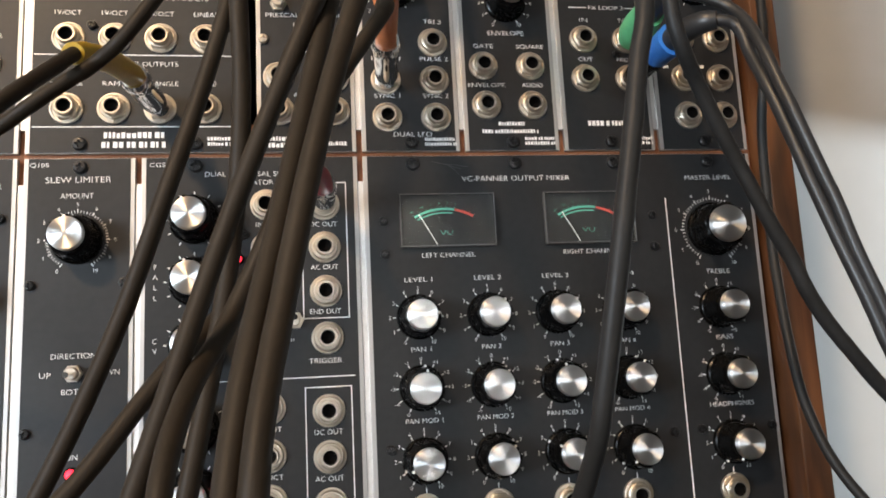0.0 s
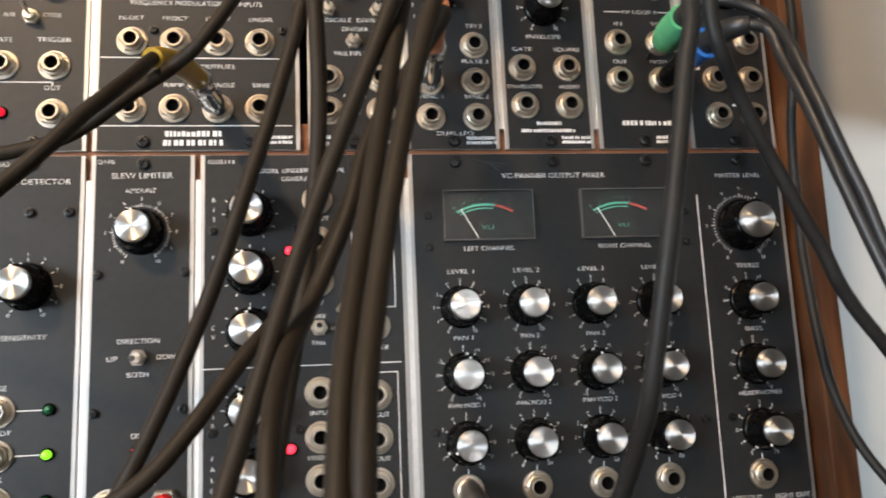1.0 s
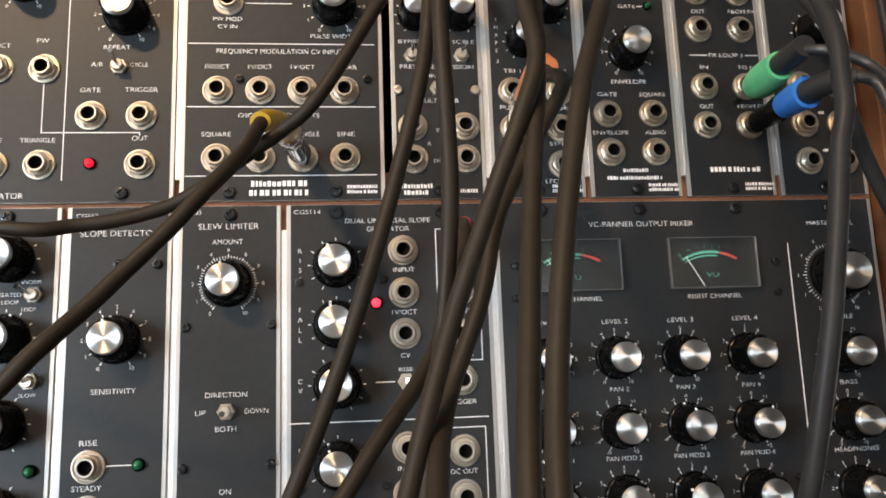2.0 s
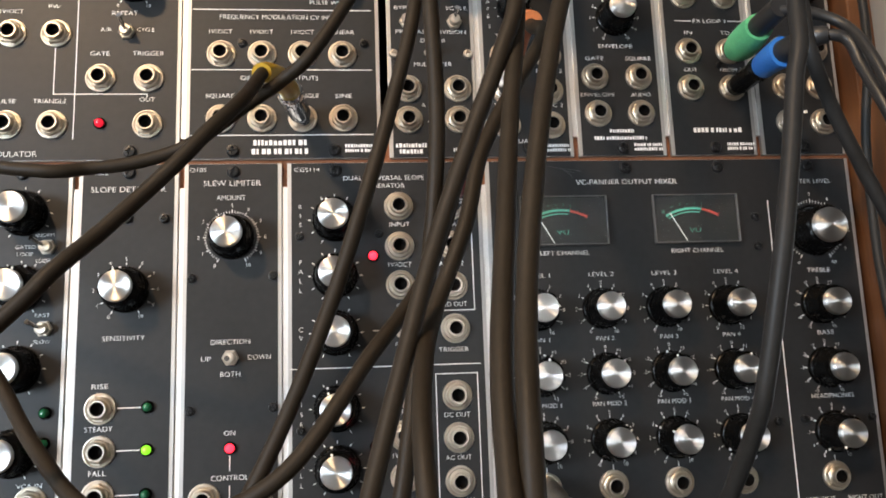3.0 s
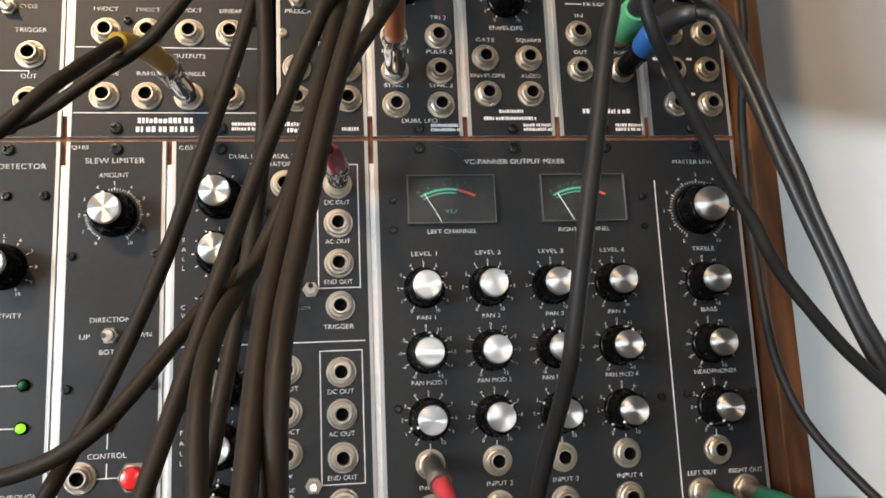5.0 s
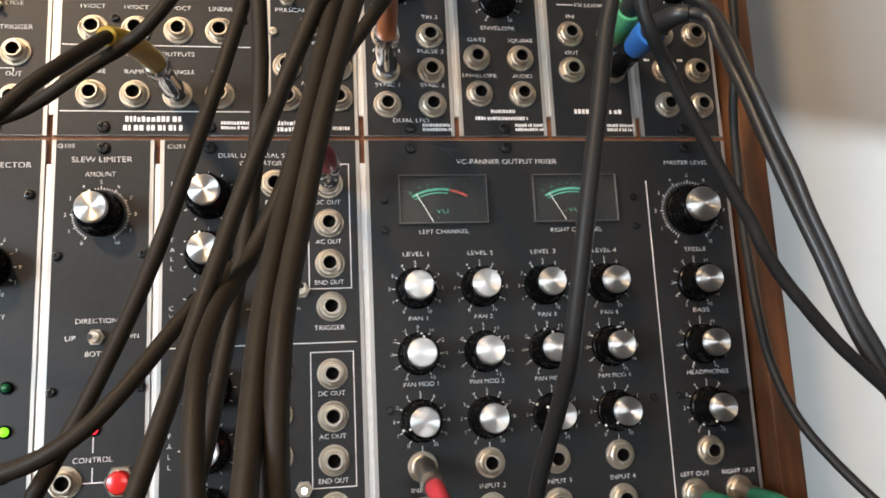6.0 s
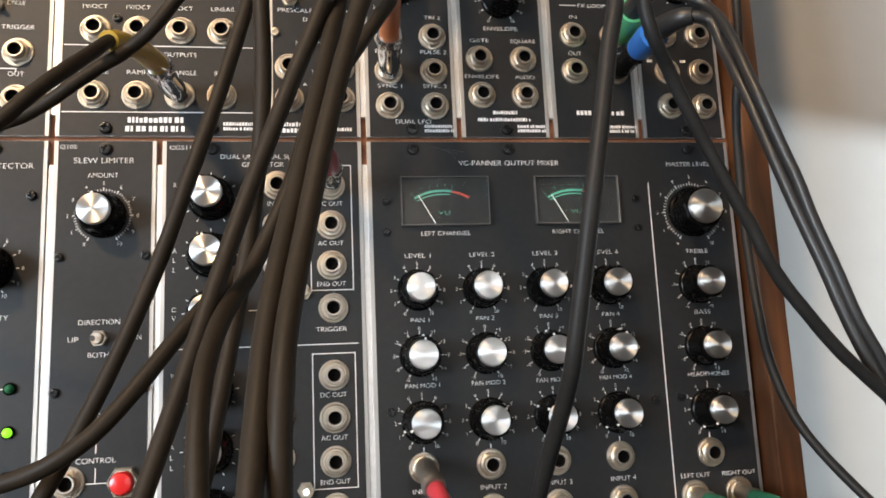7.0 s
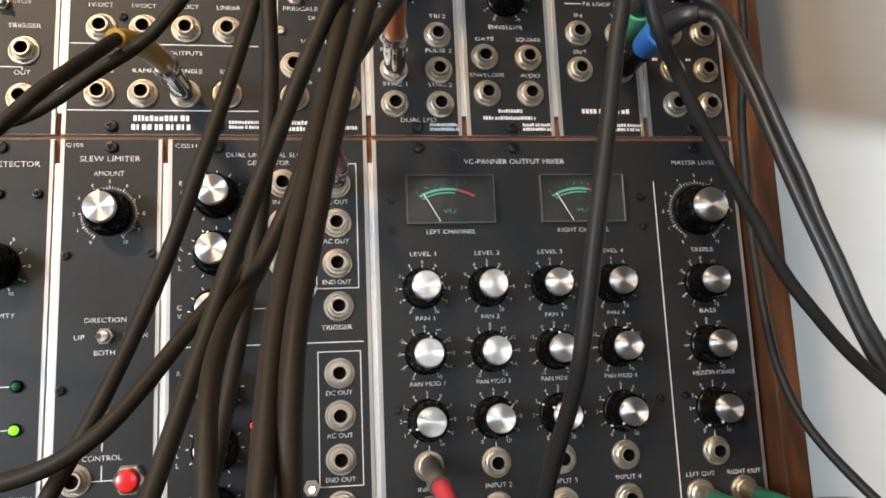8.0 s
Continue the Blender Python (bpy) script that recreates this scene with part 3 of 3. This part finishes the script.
for k in range(4):
    x = 188.8 + 35.7 * k
    for name, z, low, w, row in (("LEVEL", 916.3, 0, 14, 0), ("PAN", 881.3, -5, 10, 1), ("PAN MOD", 846.6, 0, 18.5, 2)):
        m.words(f"{name} {k + 1}", x + 0.6, z + 18.9, 2.3, w)
        m.knob(x, z, VALUES[row][k], low, 10 if low == 0 else 5, size=0.94)
    m.line(x, 829, x, 833.5)
    m.jack(x - 0.3, 823.3)
    m.words(f"INPUT {k + 1}", x + 0.5, 811.7, 2.4, 14)
    m.jack(x - 0.3, 800.5)
m.line(325.2, 975, 325.2, 785, 0.55)
m.words("MASTER LEVEL", 351, 986.3, 2.4, 27)
m.knob(350.5, 957.5, 0.83, size=1.22, minor=5)
for name, z, low, v, w in (("TREBLE", 915.5, -5, 0.7, 13.5), ("BASS", 880.5, -5, 0.72, 9.5), ("HEADPHONES", 845.8, 0, 0.0, 24.5)):
    m.words(name, 351, z + 19.2, 2.4, w)
    m.knob(349.5, z, v, low, 10 if low == 0 else 5, size=0.94)
m.line(348, 829, 348, 833)
m.jack(347.8, 822.5)
m.words("LEFT OUT", 337.5, 810.6, 2.4, 16.5)
m.words("RIGHT OUT", 363, 810.6, 2.4, 19.5)
m.jack(336.5, 800.4)
m.jack(362, 800.8)
for way in ([(199, 996.8, 0.27), (206, 995, 0.27), (214, 992.6, 0.27)], [(206, 995.2, 0.27), (212, 994.6, 0.27), (218, 993.6, 0.27)], [(208, 994.3, 0.27), (211, 992, 0.27), (213, 989.6, 0.27)]):
    part("scratch", tube(curve_through(way, 4), 0.09, 5), METER_RIM, m.root, "hairline scratch in the black face", Matrix.Translation((-162 * MM, -778 * MM, 0)))

# ---- upper row ----
m = Module("oscillator_module", -108, 0, 1, "wide black oscillator module with jacks and a red lamp")
m.screw(-27, 1006.8)
m.words("MODULATOR", -88, 1006, 3.0, 27)
for x, z in ((-67.5, 1073.3), (-90.5, 1073.3), (-43.5, 1048), (-18.3, 1048), (-67.5, 1022), (-90.5, 1022), (-18.3, 1022)):
    m.jack(x, z)
m.words("PW", -69, 1089, 2.4, 6)
m.words("1V/OCT", -91, 1086, 2.4, 12)
m.words("GATE", -44.3, 1062, 2.5, 10)
m.words("TRIGGER", -18.8, 1062.3, 2.5, 16.5)
m.words("OUT", -18.8, 1036, 2.5, 8)
m.words("TRIANGLE", -69, 1035, 2.4, 17)
m.words("PULSE", -92, 1035, 2.4, 11)
m.toggle(-30.5, 1074.5, -0.8, 4.0)
m.words("REPEAT", -31.8, 1085.6, 2.4, 13.5)
m.words("A/R", -41.5, 1076, 2.3, 6)
m.words("CYCLE", -20.5, 1076, 2.2, 9)
m.led(-43, 1022.5, RED_DIM, words="red lamp, lit")
m.line(-67.5, 1065, -67.5, 1039)
m.line(-67.5, 1039, -19, 1039)
m.line(-19, 1039, -19, 1037.5)
m.line(-56.5, 1014, -56.5, 1118)
m.knob(-27.5, 1104, 0.5)
m.knob(-80, 1122, 0.4)

m = Module("frequency_modulation_module", 0, 108, 1, "wide black oscillator output module with a row of jacks")
m.screw(26.5, 1006.8)
m.screw(81, 1006.8)
m.bar(52, 1011.3, 29, 3.0)
m.bar(52, 1006.4, 31, 3.0)
m.bar(95, 1009.3, 16.5, 1.75)
m.bar(95, 1006.6, 16.5, 1.75)
m.line(4.5, 1015.6, 102, 1015.6)
m.line(4.5, 1053, 102, 1053)
m.line(4.5, 1088.3, 102, 1088.3)
m.words("FREQUENCY MODULATION CV INPUTS", 53, 1084, 2.6, 68)
for k, name in enumerate(("1V/OCT", "1V/OCT", "1V/OCT", "LINEAR")):
    m.jack(20 + 22 * k, 1062)
    m.words(name, 19.5 + 22.3 * k, 1075.3, 2.4, 12.5)
for k, (name, w) in enumerate((("SQUARE", 15), ("RAMP", 10.5), ("TRIANGLE", 17), ("SINE", 9))):
    m.jack(20 + 22 * k, 1025)
    m.words(name, 19.5 + 22.3 * k, 1038, 2.4, w)
m.words("OSCILLATOR OUTPUTS", 51.5, 1048.3, 2.4, 42)
for x in (31, 98):
    m.screw(x, 1068.5, r=2.3)
m.words("PW MOD", 24.5, 1102.3, 2.3, 15)
m.words("CV IN", 24.5, 1098, 2.3, 10)
m.words("PULSE WIDTH", 80.5, 1093, 2.4, 24.5)
m.jack(25, 1112)
m.line(34, 1111.5, 58, 1111.5)
m.knob(81, 1110.5, 0.5)

m = Module("divider_module", 109.5, 162, 1, "narrow black divider module with four jacks")
m.screw(135, 1006.8)
m.bar(123, 1009.3, 17, 2.4)
m.bar(123, 1005.8, 13, 2.4)
m.bar(151, 1006.5, 9, 2.0)
for x in (122, 150):
    m.jack(x, 1042)
    m.jack(x, 1024)
m.words("IN", 136, 1040, 2.2)
m.words("OUT", 136, 1023, 2.2)
m.words("A", 130.5, 1032.5, 2.2)
m.words("B", 141.5, 1032.5, 2.2)
m.words("PRESCALE  DIVISION", 136, 1076, 2.4, 40)
m.words("DIVIDER", 137, 1070.7, 2.4, 14)
m.words("MULTIPLYER", 136.5, 1056.6, 2.4, 21.5)
m.words("BYPASS", 122.5, 1090.5, 2.2, 14)
m.words("SCALE", 151, 1090.5, 2.2, 12)
for x in (122.5, 149.5):
    m.toggle(x, 1082, 0.6, 2.8)
m.toggle(136, 1063.5, 0.3, 1.5)
for x in (114.5, 156.5):
    m.screw(x, 1062.5, True, 2.6)
m.knob(124.5, 1106, 0.35, size=0.8, digits=False)
m.knob(149, 1106, 0.55, size=0.8, digits=False)

m = Module("dual_oscillator_module", 162, 216, 1, "black dual low frequency oscillator module with six jacks")
m.screw(189, 1006.8)
m.words("DUAL LFO", 190, 1011.3, 2.5, 20)
m.bar(204.5, 1008.6, 16.5, 1.75)
m.bar(204.5, 1006, 16.5, 1.75)
for k, x in enumerate((177, 202.6)):
    for name, z in (("SYNC", 1020.5), ("PULSE", 1041), ("TRI", 1062)):
        m.jack(x, z)
        m.words(f"{name} {k + 1}", x + 0.4, z + 11.8, 2.3, {"SYNC": 13.5, "PULSE": 15, "TRI": 9.5}[name])
m.down("SHAPE", 169.5, 1104, 4.6, 2.2)
m.words("2", 169.8, 1079.5, 2.2)
m.knob(184, 1091, 0.4, size=0.8, digits=False)
m.knob(200, 1111, 0.6, size=0.8, digits=False)

m = Module("envelope_module", 216, 270, 1, "black envelope module with one knob and four jacks")
m.screw(243, 1006.8)
m.bar(243, 1017, 14, 2.0)
m.bar(242.5, 1012.8, 31, 2.0)
m.bar(258, 1008.8, 16.5, 1.75)
m.bar(258, 1006.2, 16.5, 1.75)
for x, z, name, w in ((229.5, 1049.3, "GATE", 11), (255.3, 1049.3, "SQUARE", 15), (230, 1027.3, "ENVELOPE", 20), (255.3, 1027.3, "AUDIO", 11.5)):
    m.jack(x, z)
    m.words(name, x + 0.6, z + 11.2, 2.3, w)
m.words("ENVELOPE", 243, 1068, 2.4, 20)
m.knob(243.5, 1085.5, 0.65, size=0.94)
m.words("GATE", 245, 1113, 2.2, 10)
m.line(251, 1113, 255, 1113)
m.led(257, 1113, GREEN_OFF, 1.7, "dark green lamp, off")

m = Module("effects_loop_module", 270, 324, 1, "black effects loop module with paired jacks")
m.screw(297.5, 1006.8)
m.bar(300.5, 1017.2, 30, 2.7)
m.bar(313, 1008.8, 16.5, 1.75)
m.bar(313, 1006.2, 16.5, 1.75)
for n, base in ((3, 1042.7), (2, 1099.6)):
    m.jack(286, base, True)
    m.jack(311, base, True)
    m.words("OUT", 287, base + 11, 2.3, 8)
    m.words("FROM FX", 313, base + 11, 2.3, 16)
    m.jack(286.5, base + 22.5)
    m.jack(311, base + 22.5)
    m.words("IN", 287.5, base + 34, 2.3, 4.5)
    m.words("TO FX", 313, base + 34, 2.3, 11.5)
    m.words(f"FX LOOP {n}", 301, base + 41.3, 2.3, 20)
    m.line(280, base + 41.3, 289.5, base + 41.3)
    m.line(312.5, base + 41.3, 320, base + 41.3)
m.screw(304.5, 1056.5, r=2.0)

m = Module("input_module", 324, 378, 1, "black input module with two columns of jacks")
m.screw(351, 1006.8)
for z in (1021.7, 1043.5, 1066.5):
    m.jack(343.5, z)
    m.jack(364.5, z)
m.knob(354, 1098, 0.6, size=0.94, digits=False)
for x, z in ((354, 1050), (333, 1050), (354, 1028)):
    m.bar(x, z, 3.2, 1.6)

# ---- patch cables ----
CORDS = "patch cables over the front"


def cord(name, label, points, mat=RUBBER, radius=2.7, parent=None):
    line = curve_through(points, 7)
    rng = random.Random(len(points) * 7 + int(points[0][0]))
    radii = [radius * (1 + 0.02 * rng.uniform(-1, 1)) for _ in line]
    ob = part(name, tube([Vector(p) for p in line], radii), mat, parent, "" if parent else label, None, True)
    return ob if parent else tagged(ob, label, "cable", CORDS)


def plug(parent, points, metal, boot_mat, boot_label, r=5.9, boot_r=4.8, metal_mat=None, tip=3.3):
    """A plug along points that lead out of the jack: the first stretch is its sleeve, the rest its boot."""
    line = curve_through(points[: metal + 1], 6)
    n = len(line) - 1
    radii = [r * (0.86 if k < n * 0.12 else 0.95 if k < n * 0.8 else 1.08 if k < n else 0.98) for k in range(n + 1)]
    part("plug_sleeve", tube(line, radii, 22), metal_mat or CHROME, parent, "" if metal_mat else "chrome plug sleeve", None, True)
    line = curve_through(points[metal:], 6)
    n = len(line) - 1
    part("boot", tube(line, [boot_r + (tip - boot_r) * (k / n) ** 2 for k in range(n + 1)], 18), boot_mat, parent, boot_label, None, True)


def patch_cable(label):
    ob = tagged(new("patch_cable"), label, "cable", CORDS)
    ob.matrix_basis = pose(0, 0, 0)
    return ob


c = patch_cable("dark rubber cable with yellow boot plugged into the oscillator module")
plug(c, [(64, -4, 1024.5), (61.6, -22, 1025.6), (60.8, -42, 1025.6), (59.4, -70, 1020), (57.5, -96, 1011.8), (56.6, -108, 1007)], 2, YELLOW, "bent yellow boot", 6.2, 5.0, None, 4.0)
cord("cord", "", [(57.2, -103, 1009.3), (56.5, -110, 1005.3), (55.5, -128, 992.4), (52.7, -141, 981.6), (44.6, -149, 969.5), (36, -153, 957.8), (25.8, -156, 946), (15, -163, 932), (4.4, -172, 918.4), (-6.3, -174, 906), (-50, -176, 862), (-95, -170, 800), (-140, -160, 760)], parent=c)

cord("patch_cable", "dark rubber cable sagging sideways across the row joint", [(190, -70, 1195), (120, -105, 1085), (81.1, -116, 1017.3), (65.7, -110, 1003.6), (55.5, -110, 995.9), (50.4, -110, 992.1), (42.8, -110, 986.2), (33.7, -108, 980.2), (22, -106, 974.6), (5, -106, 970), (-10, -107, 968), (-25, -112, 965.8), (-60, -106, 973), (-140, -90, 1000)])
cord("patch_cable", "dark rubber cable hanging down across the slope generator", [(137.6, -67, 1179.9), (131.5, -96.7, 1138.1), (125.9, -120.3, 1096.5), (120.9, -137, 1055.3), (116.4, -146, 1015.3), (106.8, -148.6, 977), (96.5, -152.4, 941.7), (84.7, -152.1, 906.4), (68.1, -155.2, 865.7), (44.2, -158.1, 818.1), (20, -161.2, 761.3)])
cord("patch_cable", "dark rubber cable hanging down behind the other cables", [(118.6, -60.1, 1189.7), (120, -87.1, 1161.9), (120.9, -113.2, 1131.5), (121.3, -137.3, 1097.3), (120.9, -157, 1058.1), (120.2, -168.8, 1014.4), (121.3, -169.9, 971.3), (119.8, -168.5, 942), (116.5, -168.5, 914), (112.3, -172.5, 887), (108.4, -177.8, 862.6), (105.6, -179.8, 847), (100, -180.2, 828.3), (89.5, -177.2, 798.5), (75.9, -177.7, 765.5)])
cord("patch_cable", "dark rubber cable hanging steeply across the others", [(175.8, -63.7, 1160.2), (163.4, -99.1, 1123.4), (153.9, -130.1, 1087.7), (147.8, -155.7, 1053.8), (145.7, -174.6, 1024), (146, -185.9, 1000.3), (140.1, -189.1, 981.4), (129.5, -189.4, 954.3), (115.7, -190.1, 916.1), (98.7, -201.3, 858.7), (76.9, -225.3, 781.7)])
cord("patch_cable", "dark brown rubber cable hanging straight down, well clear of panels", [(166.7, -71.9, 1149.5), (161.2, -103.3, 1114.7), (156.7, -131.7, 1078.8), (152.8, -156.5, 1041.3), (148.3, -177.4, 1001.9), (140.7, -195.4, 961.3), (133.6, -215.4, 921.7), (127.2, -236.4, 884.3), (124.9, -255.8, 847.6), (122.4, -272.2, 808.3), (121.5, -286.1, 765.8)])
cord("patch_cable", "dark brown rubber cable hanging beside a matching one", [(212.1, -64.7, 1149.1), (204.4, -100.2, 1116.7), (194.3, -132.7, 1084.6), (181.9, -161.4, 1052.5), (167.8, -185, 1019.5), (154, -202.6, 984.4), (143.6, -216.6, 945.6), (135.5, -230, 905.5), (130.8, -247, 870.9), (132, -252.8, 829.9), (144.8, -257, 781.6)])
cord("patch_cable", "long dark rubber cable hanging in front of the output mixer", [(244, -80, 1180), (236, -180, 1030), (230.5, -198.9, 986.6), (226.3, -200.6, 967.1), (222.5, -201.9, 948.6), (219, -202.3, 931), (216, -201.5, 914.3), (212, -194.1, 881.8), (210.4, -186.8, 865.3), (205.4, -165.3, 832.6), (205, -152, 812), (200, -150, 785), (195, -150, 759)], GREY_RUBBER)
cord("patch_cable", "dark rubber cable running down and out past the cabinet side", [(248, -90, 1110), (258, -150, 1035), (260, -157.3, 997.1), (272.5, -146.9, 979.1), (285.1, -140.9, 958.4), (290.9, -139.6, 947.4), (298.5, -138, 932.8), (304.9, -137, 921.7), (309.8, -136, 910.7), (317.3, -134, 899.6), (326.1, -133, 888.4), (336.1, -131, 877.2), (348.1, -129, 865.7), (385, -122, 835), (440, -110, 790), (500, -100, 759)], GREY_RUBBER)
cord("patch_cable", "thin dark cable hanging down along the cabinet side", [(362, -40, 1180), (362.4, -50, 1062.9), (358.1, -45, 1000.8), (357.1, -44, 970), (355.3, -46, 939.2), (354, -49, 923.9), (351.7, -56, 894.5), (351.6, -63, 866.7), (357, -72, 840.3), (370.1, -84, 815.7), (385, -98, 795), (420, -108, 768), (450, -110, 758)], GREY_RUBBER, 2.3)

c = patch_cable("dark cable with orange boot arching out of the oscillator module")
plug(c, [(177.3, -4, 1040), (175.5, -22, 1040.8), (173.9, -46, 1042.4), (172.8, -66, 1043), (171, -90, 1039), (167.5, -115, 1027)], 2, ORANGE, "orange boot", 6.2, 5.0, None, 4.3)
cord("cord", "", [(168.8, -108, 1031), (166.5, -118, 1023), (165, -144.1, 1007.9), (149.3, -152.6, 981.2), (136.4, -161.9, 956.6), (129.1, -169.7, 930.7), (118, -177, 903.6), (112.1, -201.8, 886), (110.2, -221.3, 865), (112.8, -232.6, 832.1), (119.6, -240.3, 794.6), (130, -245.6, 759)], parent=c)

c = patch_cable("dark cable with pink boot looping sideways in a low arc")
plug(c, [(143.4, -4, 974.7), (143.4, -18, 976), (143, -31, 977.4), (142, -44, 978), (139.5, -60, 976.5)], 2, PINK, "pink boot")
cord("cord", "", [(140.2, -56, 977), (138, -67, 975), (135.8, -92, 965), (129.5, -117, 945), (119.5, -136, 921), (109.5, -149, 905), (98.2, -160.5, 890.8), (73, -173.6, 857.5), (44.7, -168, 844.7), (11.6, -151.6, 845.6), (-15.4, -128.6, 863.4), (-38.4, -108, 887.5), (-63, -96, 914), (-92, -84, 940), (-140, -70, 970)], parent=c)

c = patch_cable("glossy black cable with blue tape and black plug")
plug(c, [(311.5, -4, 1042), (310.4, -20, 1040.9), (309.2, -40, 1039.6), (308.6, -54, 1039), (310, -70, 1038.1), (313.2, -80, 1037.3), (318, -84, 1036.7)], 2, GLOSSY_CABLE, "black plug boot", 6.3, 6.2, KNOB, 4.0)
part("tape", tube([Vector(p) for p in ((309.2, -40, 1039.6), (308.8, -47, 1039.3), (308.6, -54, 1039), (309, -60, 1038.7))], [6.8, 7.2, 7.6, 8.0], 22), BLUE_TAPE, c, "blue tape band", None, True)
cord("cord", "", [(309.6, -66, 1038.3), (313.2, -79, 1037.4), (319.5, -84, 1036.6), (325, -86, 1033.8), (327, -88, 1028), (327.8, -90, 1019.6), (328.8, -98, 1001.6), (330.9, -102, 988.1), (335.4, -108, 960.6), (338, -110, 948.7), (342.6, -113, 929.2), (348.2, -116, 908.3), (354.1, -118, 886.6), (362.2, -120, 864.2), (388, -122, 810), (425, -120, 770), (460, -118, 759)], GLOSSY_CABLE, 2.8, c)

c = patch_cable("glossy black cable with green tape and black plug")
plug(c, [(311, -4, 1065), (308.3, -16, 1060), (304.3, -32, 1056.8), (303, -50, 1056.8), (303, -72, 1057)], 2, GLOSSY_CABLE, "ribbed black plug boot", 6.3, 6.0, KNOB, 5.4)
part("tape", tube([Vector(p) for p in ((308.3, -16, 1060), (306, -26, 1057.8), (303.8, -38, 1056.6), (303, -50, 1056.8))], [7.4, 8.8, 8.6, 7.4], 22), GREEN_TAPE, c, "green tape band", None, True)
cord("cord", "", [(302.5, -68, 1056.5), (309, -76, 1053), (320, -80, 1048), (326.1, -84, 1041.8), (328.2, -92, 1030.3), (328.4, -100, 1015.6), (329.6, -106, 998.8), (331.6, -110, 985.1), (338.4, -113, 959.1), (341.2, -115, 947.4), (345.1, -117, 928.8), (351, -119, 907.8), (357.5, -120, 886.3), (366.3, -120, 867.4), (392, -118, 810), (430, -114, 770), (470, -110, 759)], GLOSSY_CABLE, 2.6, c)

c = patch_cable("red cable plugged into the first mixer input")
plug(c, [(188.5, -4, 824.5), (188.3, -20, 822.4), (189, -38, 817.5), (191, -48, 813), (194, -62, 805)], 2, RED_BOOT, "red boot", 5.4, 4.5, DULL_METAL)
cord("cord", "", [(192.7, -56, 809), (196, -68, 800), (205, -75, 785), (215, -85, 759)], RED_BOOT, 2.9, c)
for x in (336.5, 362):
    c = patch_cable("dark cable with green boot plugged into a mixer output")
    plug(c, [(x, -4, 800.6), (x - 1, -12, 800), (x - 2, -20, 799.5), (x - 2, -38, 799.5), (x - 1, -58, 797)], 2, TEAL, "green boot", 4.9, 4.8, DULL_METAL)
    cord("cord", "", [(x - 1.5, -52, 798.2), (x + 1, -66, 794), (x + 12, -82, 775), (x + 30, -90, 758.5)], GLOSSY_CABLE, 2.9, c)
